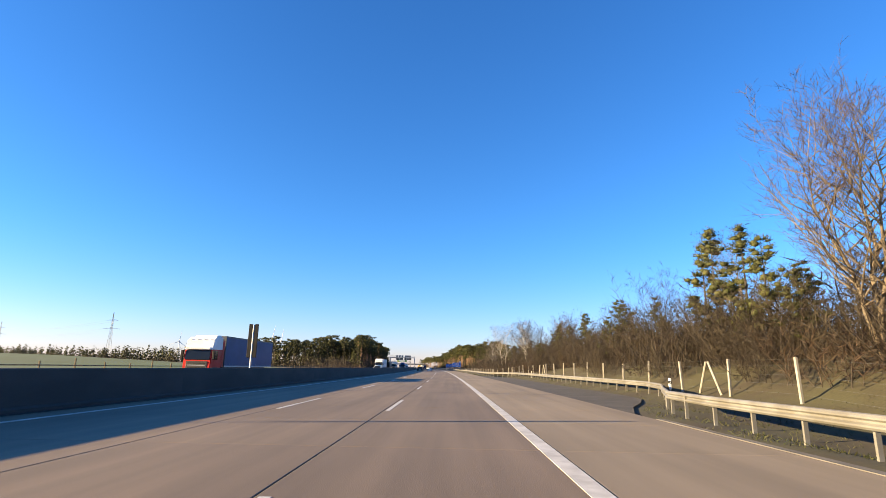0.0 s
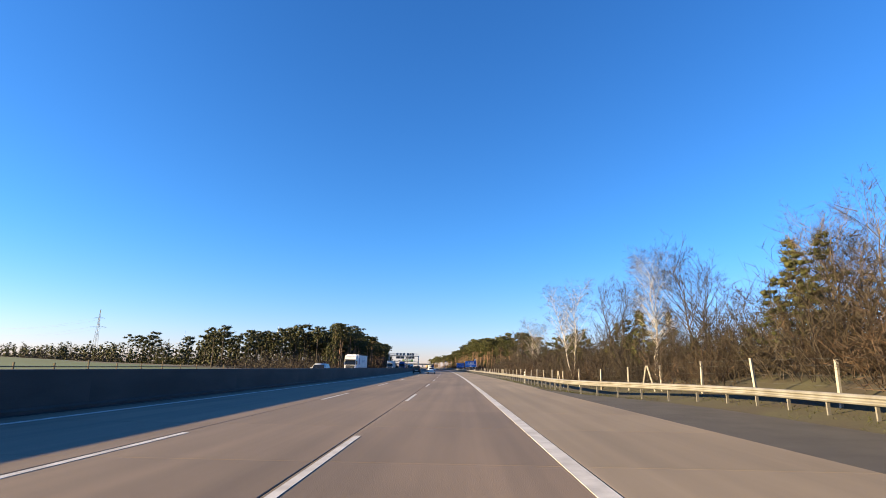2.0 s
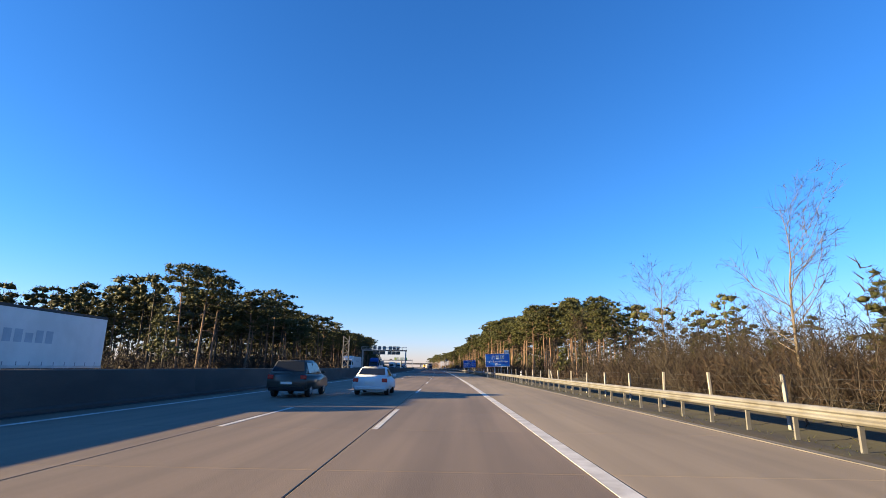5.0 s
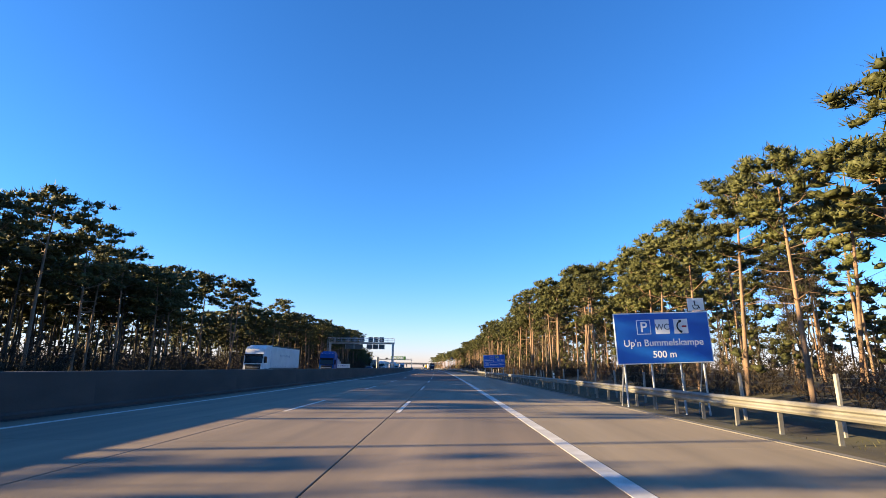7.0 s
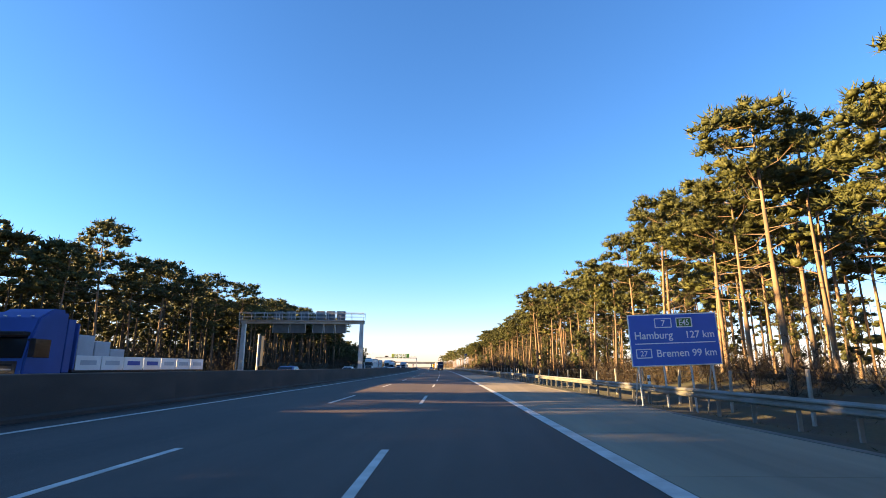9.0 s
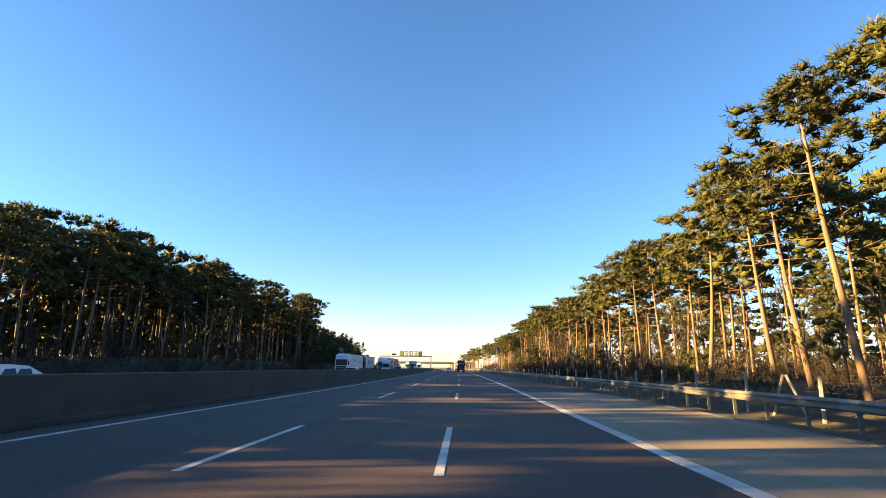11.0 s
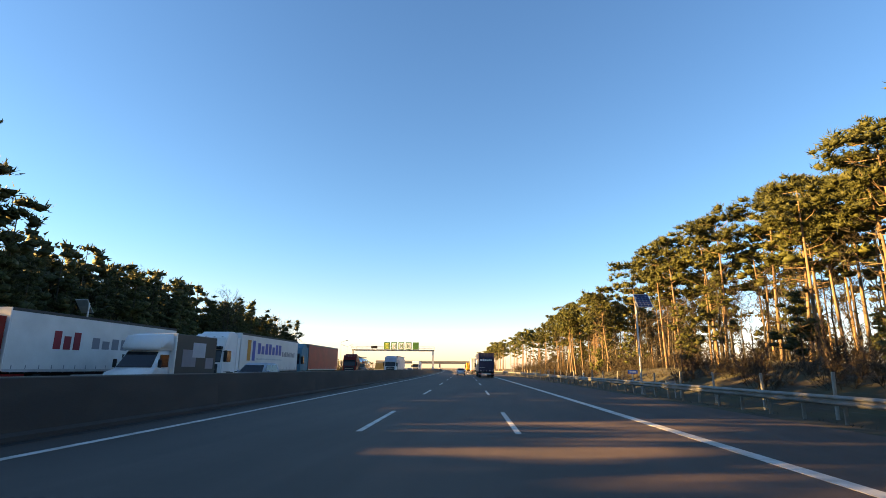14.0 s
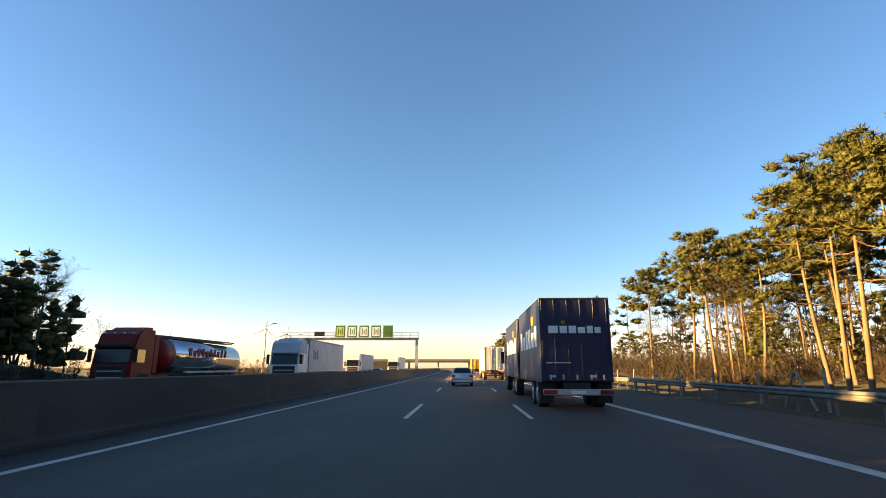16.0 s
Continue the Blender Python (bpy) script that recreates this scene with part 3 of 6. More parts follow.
SHRUBS = [plant("shrub", shrub(51 + i, h, w, st, tw), DARK_BARK, m, "brush", lab, "shrub", "bare thicket beside the motorway")
          for i, (h, w, st, tw, m, lab) in enumerate(((5.5, 5.0, 38, 28, TWIGS, "dense leafless brown thicket behind the fence"),
                                                      (4.0, 4.6, 34, 27, RED_TWIGS, "low leafless reddish thicket behind the fence"),
                                                      (7.0, 5.0, 36, 28, TWIGS, "tall leafless brown thicket behind the fence"),
                                                      (2.6, 4.2, 26, 24, RED_TWIGS, "knee-high leafless brush in the grass")))]
SIDE_SHRUBS = [plant("shrub", shrub(61 + i, h, w, 24, 20, 0.045), DARK_BARK, m, "brush", lab, "shrub", "bare thicket beside the motorway")
               for i, (h, w, m, lab) in enumerate(((5.5, 5.0, TWIGS, "dense leafless brown thicket at the forest edge"),
                                                   (4.0, 4.6, RED_TWIGS, "low leafless reddish thicket at the forest edge")))]
BARE = [plant("bare_tree", fine_tree(71 + i, h, w, st, br, ri, 0, lm, 0.012, 0.022), w_m, m, "crown", lab, "tree", "bare trees at the forest edge")
        for i, (h, w, st, br, ri, lm, w_m, m, lab) in enumerate(((11.0, 1.0, 1, 0.22, 0.8, 22, PALE_TWIGS, TWIGS, "leafless broad tree with pale spreading limbs"),
                                                                (9.0, 0.9, 3, 0.15, 1.0, 11, DARK_BARK, TWIGS, "leafless tree with several stems"),
                                                                (10.0, 0.8, 1, 0.25, 1.1, 20, DARK_BARK, RED_TWIGS, "leafless tree with fine reddish twigs")))]
BIG_BARE = [plant("bare_tree", fine_tree(81 + i, h, w, st, br, ri, 0, lm, 0.016, 0.021), w_m, m, "crown", lab, "tree", "bare trees at the forest edge")
            for i, (h, w, st, br, ri, lm, w_m, m, lab) in enumerate(((13.0, 1.0, 3, 0.22, 0.9, 34, PALE_TWIGS, RED_TWIGS, "large leafless tree with pale spreading limbs and fine twigs"),
                                                                     (11.0, 1.05, 2, 0.2, 1.0, 32, DARK_BARK, TWIGS, "leafless oak with a broad crown of fine twigs")))]
BIRCH = plant("birch_tree", fine_tree(91, 12.0, 0.86, 2, 0.28, 1.25, 0.55, 40, 0.0095, 0.019), BIRCH_BARK, RED_TWIGS, "crown", "leafless birch with white trunk and drooping reddish twigs", "tree", "birches beside the motorway")


def put(ob, x, y, scale=1.0, turn=None):
    """A copy of a plant, rooted in the ground."""
    turn = R.uniform(0, 360) if turn is None else turn
    slant = 3.2 if ob in PINES + SIDE_PINES + BACK_PINES else 0.0
    m = pose(x, y, bank(x, y) - 0.05, R.uniform(-slant, slant), R.uniform(-slant, slant), turn)
    o = copy_thing(ob, m)
    o.scale = (scale * R.uniform(0.92, 1.08), scale * R.uniform(0.92, 1.08), scale)
    return o


def scatter(name, label, category, rows, bark, leaf):
    """Far or hidden plants that nobody could count, as one mesh."""
    vs, fs, mi, base = [], [], [], 0
    rows = [q for q in rows if q[1] > -30 or q[2] > 290 or q[1] > -0.60 * (q[2] - 117)]  # the field stays open
    for (t, c), x, y, s in rows:
        a = R.uniform(0, 6.283)
        ca, sa = math.cos(a) * s, math.sin(a) * s
        z0 = bank(x, y) - 0.05
        for part_no, g in enumerate((t, c)):
            p = np.array([tuple(v) for v in g.v])
            vs.append(np.column_stack((p[:, 0] * ca - p[:, 1] * sa + x, p[:, 0] * sa + p[:, 1] * ca + y, p[:, 2] * s + z0)))
            fs += [tuple(i + base for i in f) for f in g.f]
            mi += [part_no] * len(g.f)
            base += len(p)
    me = bpy.data.meshes.new(name)
    me.from_pydata(np.concatenate(vs).tolist(), [], fs)
    me.materials.append(bark)
    me.materials.append(leaf)
    me.polygons.foreach_set("material_index", mi)
    me.polygons.foreach_set("use_smooth", [True] * len(me.polygons))
    return tagged(new(name, me), label, category, kind="stuff")


LOW = [pine(200 + i, h, cf, 3.0, 24, 0.3, 15, 0.17, True) for i, (h, cf) in enumerate(((14.0, 0.52), (13.2, 0.45), (15.0, 0.58)))]
LOW_FIR = [pine(220 + i, h, 0.08, 2.0, 60, 0.1, 9, 0.16, True, True) for i, h in enumerate((10.5, 9.0))]
LOW_BRUSH = [shrub(240 + i, h, 5.0, 15, 19, 0.075) for i, h in enumerate((4.5, 3.2, 6.0))]
DEEP = [pine(280 + i, h, cf, 3.1, 18, 0.3, 8, 0.24, True) for i, (h, cf) in enumerate(((13.6, 0.45), (12.4, 0.38)))]
DEEP_FIR = [pine(285 + i, h, 0.06, 3.0, 40, 0.1, 6, 0.26, True, True) for i, h in enumerate((12.5, 11.0))]
FAR_FIR = [pine(287 + i, h, 0.06, 3.2, 24, 0.1, 5, 0.36, True, True) for i, h in enumerate((12.5, 11.0))]
DEEP_BRUSH = [shrub(290 + i, h, 6.0, 10, 15, 0.19) for i, h in enumerate((5.5, 4.2))]
FRONT_BRUSH = [shrub(250 + i, h, 4.5, 16, 22, 0.05) for i, h in enumerate((3.6, 2.6))]
LOW_BARE = [fine_tree(260 + i, 10.0, 0.9, 1, 0.2, 0.9, 0, 9, 0.012, 0.06) for i in range(2)]

def rank(y):
    """How tall the wood grows along the right verge: high before the gap at 98 m, low scrub after it."""
    return 0.86 - 0.06 * smooth_step(40, 50, y) + 0.14 * smooth_step(80, 88, y) - 0.22 * smooth_step(95, 103, y) + 0.02 * smooth_step(140, 160, y)


# right side, y < 180: bare thicket in rows, young trees behind it
for i in range(72):
    y = 6 + 3.0 * i
    put(R.choice((SHRUBS[0], SHRUBS[1], SHRUBS[0])), 18.0 + R.uniform(-1.3, 1.3) - (0.8 if y > 110 else 0), y + R.uniform(-1, 1), R.uniform(0.75, 1.1))
    put(SHRUBS[2], 22.0 + R.uniform(-1.5, 1.5), y + R.uniform(-1, 1), R.uniform(0.85, 1.15) * rank(y))
for i in range(30):
    put(R.choice(BARE), 23.5 + R.uniform(-2.5, 3), 10 + 5.7 * i + R.uniform(-2, 2), R.uniform(0.62, 0.9) * rank(10 + 5.7 * i))
for y in (34, 44, 55, 62, 73, 80, 88, 97, 112, 118, 127, 146, 152, 160, 171, 176, 184, 190, 199, 205, 212, 221):
    put(R.choice(YOUNG), 23.5 + R.uniform(-2.5, 3), y, R.uniform(0.85, 1.1) * rank(y) * (1.0 if y < 192 else 0.58))
for i in range(26):
    put(R.choice((YOUNG[0], YOUNG[2])), 20.0 + R.uniform(-1.5, 3), 28 + 6.3 * i + R.uniform(-3, 3), R.uniform(0.55, 0.85) * rank(28 + 6.3 * i))
scatter("far_thicket", "dense leafless wood behind the verge", "wood", [(R.choice(LOW_BRUSH), R.uniform(22, 34), y, R.uniform(1.0, 1.5) * rank(y)) for y in [R.uniform(0, 225) for i in range(150)]], DARK_BARK, TWIGS)
scatter("far_thicket", "dense brown leafless scrub behind the fence", "wood", [(R.choice(LOW_BRUSH), R.uniform(18.6, 22.5), y, R.uniform(0.75, 1.1) * rank(y)) for y in [R.uniform(4, 228) for i in range(110)]], DARK_BARK, TWIGS)
scatter("far_bare_wood", "distant leafless trees behind the thicket", "wood", [(R.choice(LOW_BARE), R.uniform(26, 40), y, R.uniform(0.7, 0.95) * rank(y)) for y in [R.uniform(10, 200) for i in range(46)]], DARK_BARK, TWIGS)
put(BIG_BARE[0], 18.9, 20.4, 0.86, 40)
put(BARE[1], 17.5, 39.0, 0.75, 0)
put(BIG_BARE[1], 19.8, 104.5, 0.74, 200)
put(BIG_BARE[1], 18.8, 121.0, 0.82, 20)
put(BIRCH, 18.8, 110.5, 0.85, 70)
put(BIG_BARE[0], 24.0, 96.0, 0.62, 190)
for x, y, k in ((22.5, 95.0, 0.82), (24.0, 100.0, 0.92), (23.0, 89.0, 0.75), (21.5, 58.0, 0.7), (22.5, 62.0, 0.8), (21.0, 33.0, 0.95), (22.5, 39.5, 1.1), (23.5, 43.0, 1.05), (20.5, 30.0, 0.8), (21.0, 119.0, 0.72), (22.0, 123.0, 0.8), (20.8, 126.5, 0.7), (22.0, 146.0, 0.75), (21.5, 151.0, 0.7), (23.0, 155.0, 0.8)):
    put(YOUNG[1], x, y, k)
put(BIRCH, 17.2, 133.5, 0.98, 0)
put(BIRCH, 18.6, 170.0, 0.8, 200)
put(BARE[1], 19.5, 128.0, 0.7, 10)

def tall(y):
    """How tall the pines grow along the right edge of the forest."""
    return float(np.interp(y, (247, 256, 259, 266, 269, 276, 300, 323, 338, 350, 357, 366, 394, 430, 448, 453, 475, 490, 510, 528, 546, 560, 640),
                           (0.80, 0.80, 0.96, 0.95, 0.76, 0.86, 0.95, 0.98, 1.02, 1.03, 0.90, 0.98, 1.0, 0.88, 0.80, 0.90, 0.84, 0.93, 0.93, 0.97, 0.96, 0.88, 0.92)))


# right side, y > 175: pines
for x, y, k in ((21.5, 233, 0.60), (19.4, 238, 0.66), (23.0, 241, 0.76), (20.8, 245, 0.82), (22.0, 250, 0.90)):
    put(R.choice(PINES), x, y, k)
put(BARE[1], 18.4, 221.0, 0.5)
put(BARE[2], 21.0, 214.0, 0.48)
y = 247.0
while y < 640:
    x = 18.3 + R.uniform(-1.6, 1.6) + 4.5 * smooth_step(485, 500, y) * (1 - smooth_step(540, 556, y))
    if not 598 < y < 634:
        put(R.choice(PINES), x, y, tall(y) * R.uniform(0.93, 1.05))
        if R.random() < (0.45 if y < 480 else 0.75):
            put(R.choice(BACK_PINES), x + R.uniform(3.0, 7), y + R.uniform(-2, 2), tall(y) * R.uniform(0.9, 1.05))
    y += R.uniform(3.6, 6.4)
for y in range(236, 600, 6):
    put(R.choice(YOUNG), 16.2 + R.uniform(0, 9), y + R.uniform(-4, 4), R.uniform(0.5, 1.05))
for i in range(12):
    put(R.choice(PINES), 18.5 + (i % 4) * 2.6 + R.uniform(-1, 1), 557 + i * 3.4 + R.uniform(-1, 1), R.uniform(0.72, 0.86))
for i in range(95):
    y = 180 + i * 4.9
    put(R.choice((SIDE_SHRUBS[0], SIDE_SHRUBS[1], SHRUBS[3], SIDE_SHRUBS[1])), 18.8 + R.uniform(-2.2, 3.5), y + R.uniform(-2, 2), R.uniform(0.55, 0.9))
for i in range(16):
    put(R.choice(BARE), 18 + R.uniform(-1, 5), 185 + i * 28 + R.uniform(-8, 8), R.uniform(0.6, 0.9))
scatter("pine_wood", "pine forest that continues behind the first trees", "forest",
        [(R.choice(LOW), R.uniform(22.5, 46), y, tall(y) * R.uniform(0.86, 1.04)) for y in [R.uniform(240, 596) for i in range(185)]] +
        [(R.choice(LOW), R.uniform(17, 30), R.uniform(636, 900), R.uniform(0.85, 1.05)) for i in range(60)], PINE_BARK, NEEDLES)
scatter("undergrowth", "brown leafless undergrowth of the pine forest", "undergrowth",
        [(R.choice(LOW_BRUSH), R.uniform(22, 42), R.uniform(175, 700), R.uniform(0.6, 1.0)) for i in range(80)] +
        [(R.choice(FRONT_BRUSH), R.uniform(16.5, 23), R.uniform(232, 500), R.uniform(0.5, 0.95)) for i in range(90)] +
        [(R.choice(LOW_BRUSH), R.uniform(19, 40), R.uniform(500, 660), R.uniform(0.6, 1.15)) for i in range(60)] +
        [(R.choice(FRONT_BRUSH), R.uniform(17.5, 25), R.uniform(550, 660), R.uniform(0.7, 1.0)) for i in range(45)] +
        [(R.choice(FRONT_BRUSH), R.uniform(15.5, 21), R.uniform(488, 560), R.uniform(0.4, 0.75)) for i in range(34)], DARK_BARK, TWIGS)

scatter("bare_underwood", "slender leafless trees between the pines", "wood",
        [(R.choice(LOW_BARE), R.uniform(20.5, 30), R.uniform(235, 600), R.uniform(0.5, 0.85)) for i in range(60)] +
        [(R.choice(LOW_BARE), R.uniform(20, 34), R.uniform(480, 610), R.uniform(0.6, 0.95)) for i in range(80)], DARK_BARK, TWIGS)
# inner pines take the dark bark: the forest's dimness is put into their colour
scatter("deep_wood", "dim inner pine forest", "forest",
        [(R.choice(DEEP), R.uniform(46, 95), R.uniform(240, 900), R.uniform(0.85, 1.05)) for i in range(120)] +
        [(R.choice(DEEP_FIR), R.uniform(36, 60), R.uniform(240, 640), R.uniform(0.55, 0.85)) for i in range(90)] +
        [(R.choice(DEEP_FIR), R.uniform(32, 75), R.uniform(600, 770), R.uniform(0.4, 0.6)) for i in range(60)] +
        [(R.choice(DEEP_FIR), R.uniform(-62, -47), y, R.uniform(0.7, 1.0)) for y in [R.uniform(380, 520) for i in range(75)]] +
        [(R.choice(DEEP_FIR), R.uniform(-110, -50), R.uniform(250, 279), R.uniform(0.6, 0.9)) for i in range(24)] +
        # the next four sets of firs are added to keep sun off the road
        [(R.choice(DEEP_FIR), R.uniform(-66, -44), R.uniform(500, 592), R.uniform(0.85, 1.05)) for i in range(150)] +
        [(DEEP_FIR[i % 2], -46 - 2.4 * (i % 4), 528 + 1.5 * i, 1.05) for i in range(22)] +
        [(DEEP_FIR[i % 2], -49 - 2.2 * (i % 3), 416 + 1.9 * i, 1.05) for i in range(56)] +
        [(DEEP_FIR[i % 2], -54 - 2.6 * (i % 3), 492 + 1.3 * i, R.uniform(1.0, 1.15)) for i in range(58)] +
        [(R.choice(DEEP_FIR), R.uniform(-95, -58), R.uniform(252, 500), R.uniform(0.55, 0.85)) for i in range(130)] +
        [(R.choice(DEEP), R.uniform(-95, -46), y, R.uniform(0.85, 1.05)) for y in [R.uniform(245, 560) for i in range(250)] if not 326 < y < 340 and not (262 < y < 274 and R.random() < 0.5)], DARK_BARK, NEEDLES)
scatter("deep_undergrowth", "dim leafless undergrowth inside the forest", "undergrowth",
        [(R.choice(DEEP_BRUSH), R.uniform(34, 70), R.uniform(120, 700), R.uniform(0.8, 1.1)) for i in range(100)] +
        [(R.choice(DEEP_BRUSH), R.uniform(-85, -37), R.uniform(235, 560), R.uniform(0.85, 1.15)) for i in range(130)] +
        [(R.choice(FRONT_BRUSH), R.uniform(-33.8, -31.5), R.uniform(560, 645), R.uniform(0.7, 1.0)) for i in range(46)] +
        [(R.choice(DEEP_BRUSH), R.uniform(-48, -36), R.uniform(245, 410), R.uniform(0.8, 1.2)) for i in range(60)] +
        [(R.choice(DEEP_BRUSH), -62 - 5.2 * k, 226 + 4.0 * k + R.uniform(-6, 10), R.uniform(1.0, 1.5)) for k in range(70)], DARK_BARK, TWIGS)

# left side, behind the opposite carriageway
put(YOUNG[1], -34.0, 234.5, 1.1)
put(YOUNG[0], -36.5, 236.0, 1.1)
y = 238.0
while y < 505:
    if not 328 < y < 346 and not (245 < y < 276 and R.random() < 0.22):
        put(R.choice(SIDE_PINES), -34.0 + R.uniform(-2, 1.0) - 4.5 * smooth_step(400, 430, y), y, R.choice((R.uniform(0.78, 0.95), R.uniform(0.92, 1.06), R.uniform(1.0, 1.12))) + (0.08 if y < 312 else 0.12 if 343 < y < 364 else -0.04 if 364 <= y < 388 else 0.10 if y < 343 else 0.05 if y > 425 else 0))
    y += R.uniform(3.6, 6.2)
for i in range(24):
    put(YOUNG[i % 3], -38.5 + R.uniform(-3, 1.5), 500 + i * 2.7 + R.uniform(-1, 1), R.uniform(0.95, 1.2) * (1.0 if i % 3 < 2 else 1.6))
put(PINES[1], -38.5, 499.0, 1.15, 0)
put(BARE[2], -36.5, 549.0, 1.0, 0)
for i in range(20):
    put(YOUNG[i % 3], -37.5 - (i % 4) * 2.6 + R.uniform(-1, 1), 556 + i * 1.7 + R.uniform(-1, 1), R.uniform(0.9, 1.1) * (1.0 if i % 3 < 2 else 1.6))
put(BIG_BARE[1], -43.0, 589.0, 0.85, 60)
put(BARE[2], -40.0, 596.0, 0.6, 60)
for i in range(70):
    y = 158 + i * 5
    put(R.choice(SIDE_SHRUBS), -32.8 + R.uniform(-1.5, 0.8), y + R.uniform(-2, 2), R.uniform(0.6, 0.9))
# dark bark in place of pine bark paints these trunks as shaded silhouettes
scatter("pine_wood", "dark pine forest behind the opposite carriageway, bark darkened for shade", "forest",
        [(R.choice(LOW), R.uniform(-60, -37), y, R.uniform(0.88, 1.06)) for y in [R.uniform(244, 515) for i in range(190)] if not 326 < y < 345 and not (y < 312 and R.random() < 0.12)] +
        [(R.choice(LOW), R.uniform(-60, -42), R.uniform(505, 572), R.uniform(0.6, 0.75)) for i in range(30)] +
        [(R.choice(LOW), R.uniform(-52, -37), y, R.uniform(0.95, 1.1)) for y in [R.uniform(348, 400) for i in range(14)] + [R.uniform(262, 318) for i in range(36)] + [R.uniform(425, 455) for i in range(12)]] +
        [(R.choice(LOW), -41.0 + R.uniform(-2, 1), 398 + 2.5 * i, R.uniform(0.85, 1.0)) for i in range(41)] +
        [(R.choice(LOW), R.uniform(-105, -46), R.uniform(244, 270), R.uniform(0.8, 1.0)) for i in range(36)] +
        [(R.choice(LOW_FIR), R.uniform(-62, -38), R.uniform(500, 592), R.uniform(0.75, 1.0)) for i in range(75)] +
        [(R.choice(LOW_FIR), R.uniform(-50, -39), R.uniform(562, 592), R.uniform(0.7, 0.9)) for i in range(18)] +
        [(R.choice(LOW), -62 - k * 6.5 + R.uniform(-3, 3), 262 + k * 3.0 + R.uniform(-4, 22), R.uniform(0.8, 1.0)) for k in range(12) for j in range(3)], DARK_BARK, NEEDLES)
scatter("undergrowth", "dark leafless undergrowth of the pine forest", "undergrowth",
        [(R.choice(LOW_BRUSH), R.uniform(-48, -33), R.uniform(165, 580), R.uniform(0.7, 1.0)) for i in range(100)], DARK_BARK, TWIGS)
far_line = scatter("far_tree_line", "distant mixed tree line beyond the field", "wood",
        [(R.choice(FAR_FIR), -110 - 7.5 * k + R.uniform(-4, 4), 300 + 3.2 * k + R.uniform(-12, 18), R.uniform(0.75, 1.0)) for k in range(46) for j in range(2)] + [(R.choice(FAR_FIR), -100 - 3.4 * k, 296 + 1.5 * k + R.uniform(-10, 24), R.uniform(0.8, 1.0)) for k in range(100)] +
        [(R.choice(FAR_FIR), -92 - 2.0 * k, 288 + 0.85 * k + R.uniform(-6, 12), R.uniform(0.5, 0.85)) for k in range(250)] +
        [(R.choice(DEEP_BRUSH), -88 - 4.0 * k, 284 + 1.7 * k + R.uniform(-4, 6), R.uniform(0.9, 1.3)) for k in range(120)], DARK_BARK, NEEDLES)
scatter("far_tree_clump", "distant pines behind the rest area", "wood", [(R.choice(LOW + LOW_FIR), R.uniform(-110, -42), R.uniform(700, 860), R.uniform(0.22, 0.42)) for k in range(60)], DARK_BARK, NEEDLES)
far_bare = scatter("far_bare_line", "distant leafless tree line beyond the field", "wood",
        [(R.choice(LOW_BARE), -90 - 9 * k + R.uniform(-4, 4), 285 + 3.6 * k + R.uniform(-12, 6), R.uniform(0.75, 1.0)) for k in range(30)] +
        [(R.choice(LOW_BRUSH), -60 - 6 * k, 232 + 4 * k + R.uniform(-10, 10), 1.1) for k in range(18)], DARK_BARK, TWIGS)

# dry grass of the verges
g = Grow(5)
for i in range(42000):
    y = R.uniform(-4, 620) if i % 3 == 0 else R.uniform(0, 150)
    x = R.triangular(8.6, 17.5, 10.0)
    if SHOULDER < x < rail_x(y) - 0.9 and 19 < y < 104:
        continue
    if noise.noise(Vector((x * 0.5, y * 0.35, 4.0))) < -0.12:
        continue
    p = Vector((x, y, bank(x, y) - 0.02))
    g.blade(p, p + Vector((R.gauss(0, 0.09), R.gauss(0, 0.09), R.uniform(0.05, 0.15))), 0.024)
tagged(link("verge_grass", g.v, g.f, DRY_GRASS), "short dry winter grass along the verge", "grass", kind="stuff")

# the first of each kind stands in the forest too
for i, ob in enumerate(PINES + SIDE_PINES + BACK_PINES + YOUNG + SHRUBS + SIDE_SHRUBS + BARE + BIG_BARE + [BIRCH]):
    x, y = 30.0 + (i % 4) * 3, 262 + i * 12
    ob.matrix_world = pose(x, y, bank(x, y) - 0.05)
# ---------------------------------------------------------------- materials of signs, posts and vehicles
DARK_STEEL = mat("dark sign back", (0.10, 0.105, 0.11), 0.5, 0.3, 0.1, 1.5, 0.1, 30)
GREEN_SIGN = mat("green sign sheet", (0.045, 0.16, 0.03), 0.45, 0, 0.05, 1.5, 0.05, 30)
YELLOW_GREEN = mat("yellow-green sign mark", (0.50, 0.52, 0.12), 0.5, 0, 0.05, 2, 0.05, 30)
BLACK = mat("black plastic", (0.018, 0.018, 0.019), 0.6, 0, 0.1, 3, 0.1, 40, spec=0.15)
RUBBER = mat("tyre rubber", (0.022, 0.021, 0.020), 0.85, 0, 0.1, 6, 0.2, 60)
RIM = mat("wheel rim", (0.45, 0.45, 0.44), 0.4, 0.6, 0.1, 5, 0.1, 50)
WINDOW = mat("vehicle window", (0.012, 0.015, 0.018), 0.08, 0, 0.05, 2, 0.02, 20, spec=0.35)
LAMP_GLASS = mat("headlamp glass", (0.75, 0.75, 0.72), 0.15, 0.2, 0.05, 5, 0.05, 40)
RED_LAMP = mat("red lamp glass", (0.45, 0.015, 0.012), 0.25, 0, 0.05, 5, 0.05, 40)
PLATE = mat("number plate sheet", (0.70, 0.70, 0.66), 0.5, 0, 0.03, 5, 0.03, 40)


def enamel(name, colour, rough=0.42, vary=0.06, gloss=0.16):
    return mat(name, colour, rough, 0, vary, 0.8, 0.05, 30, spec=gloss)


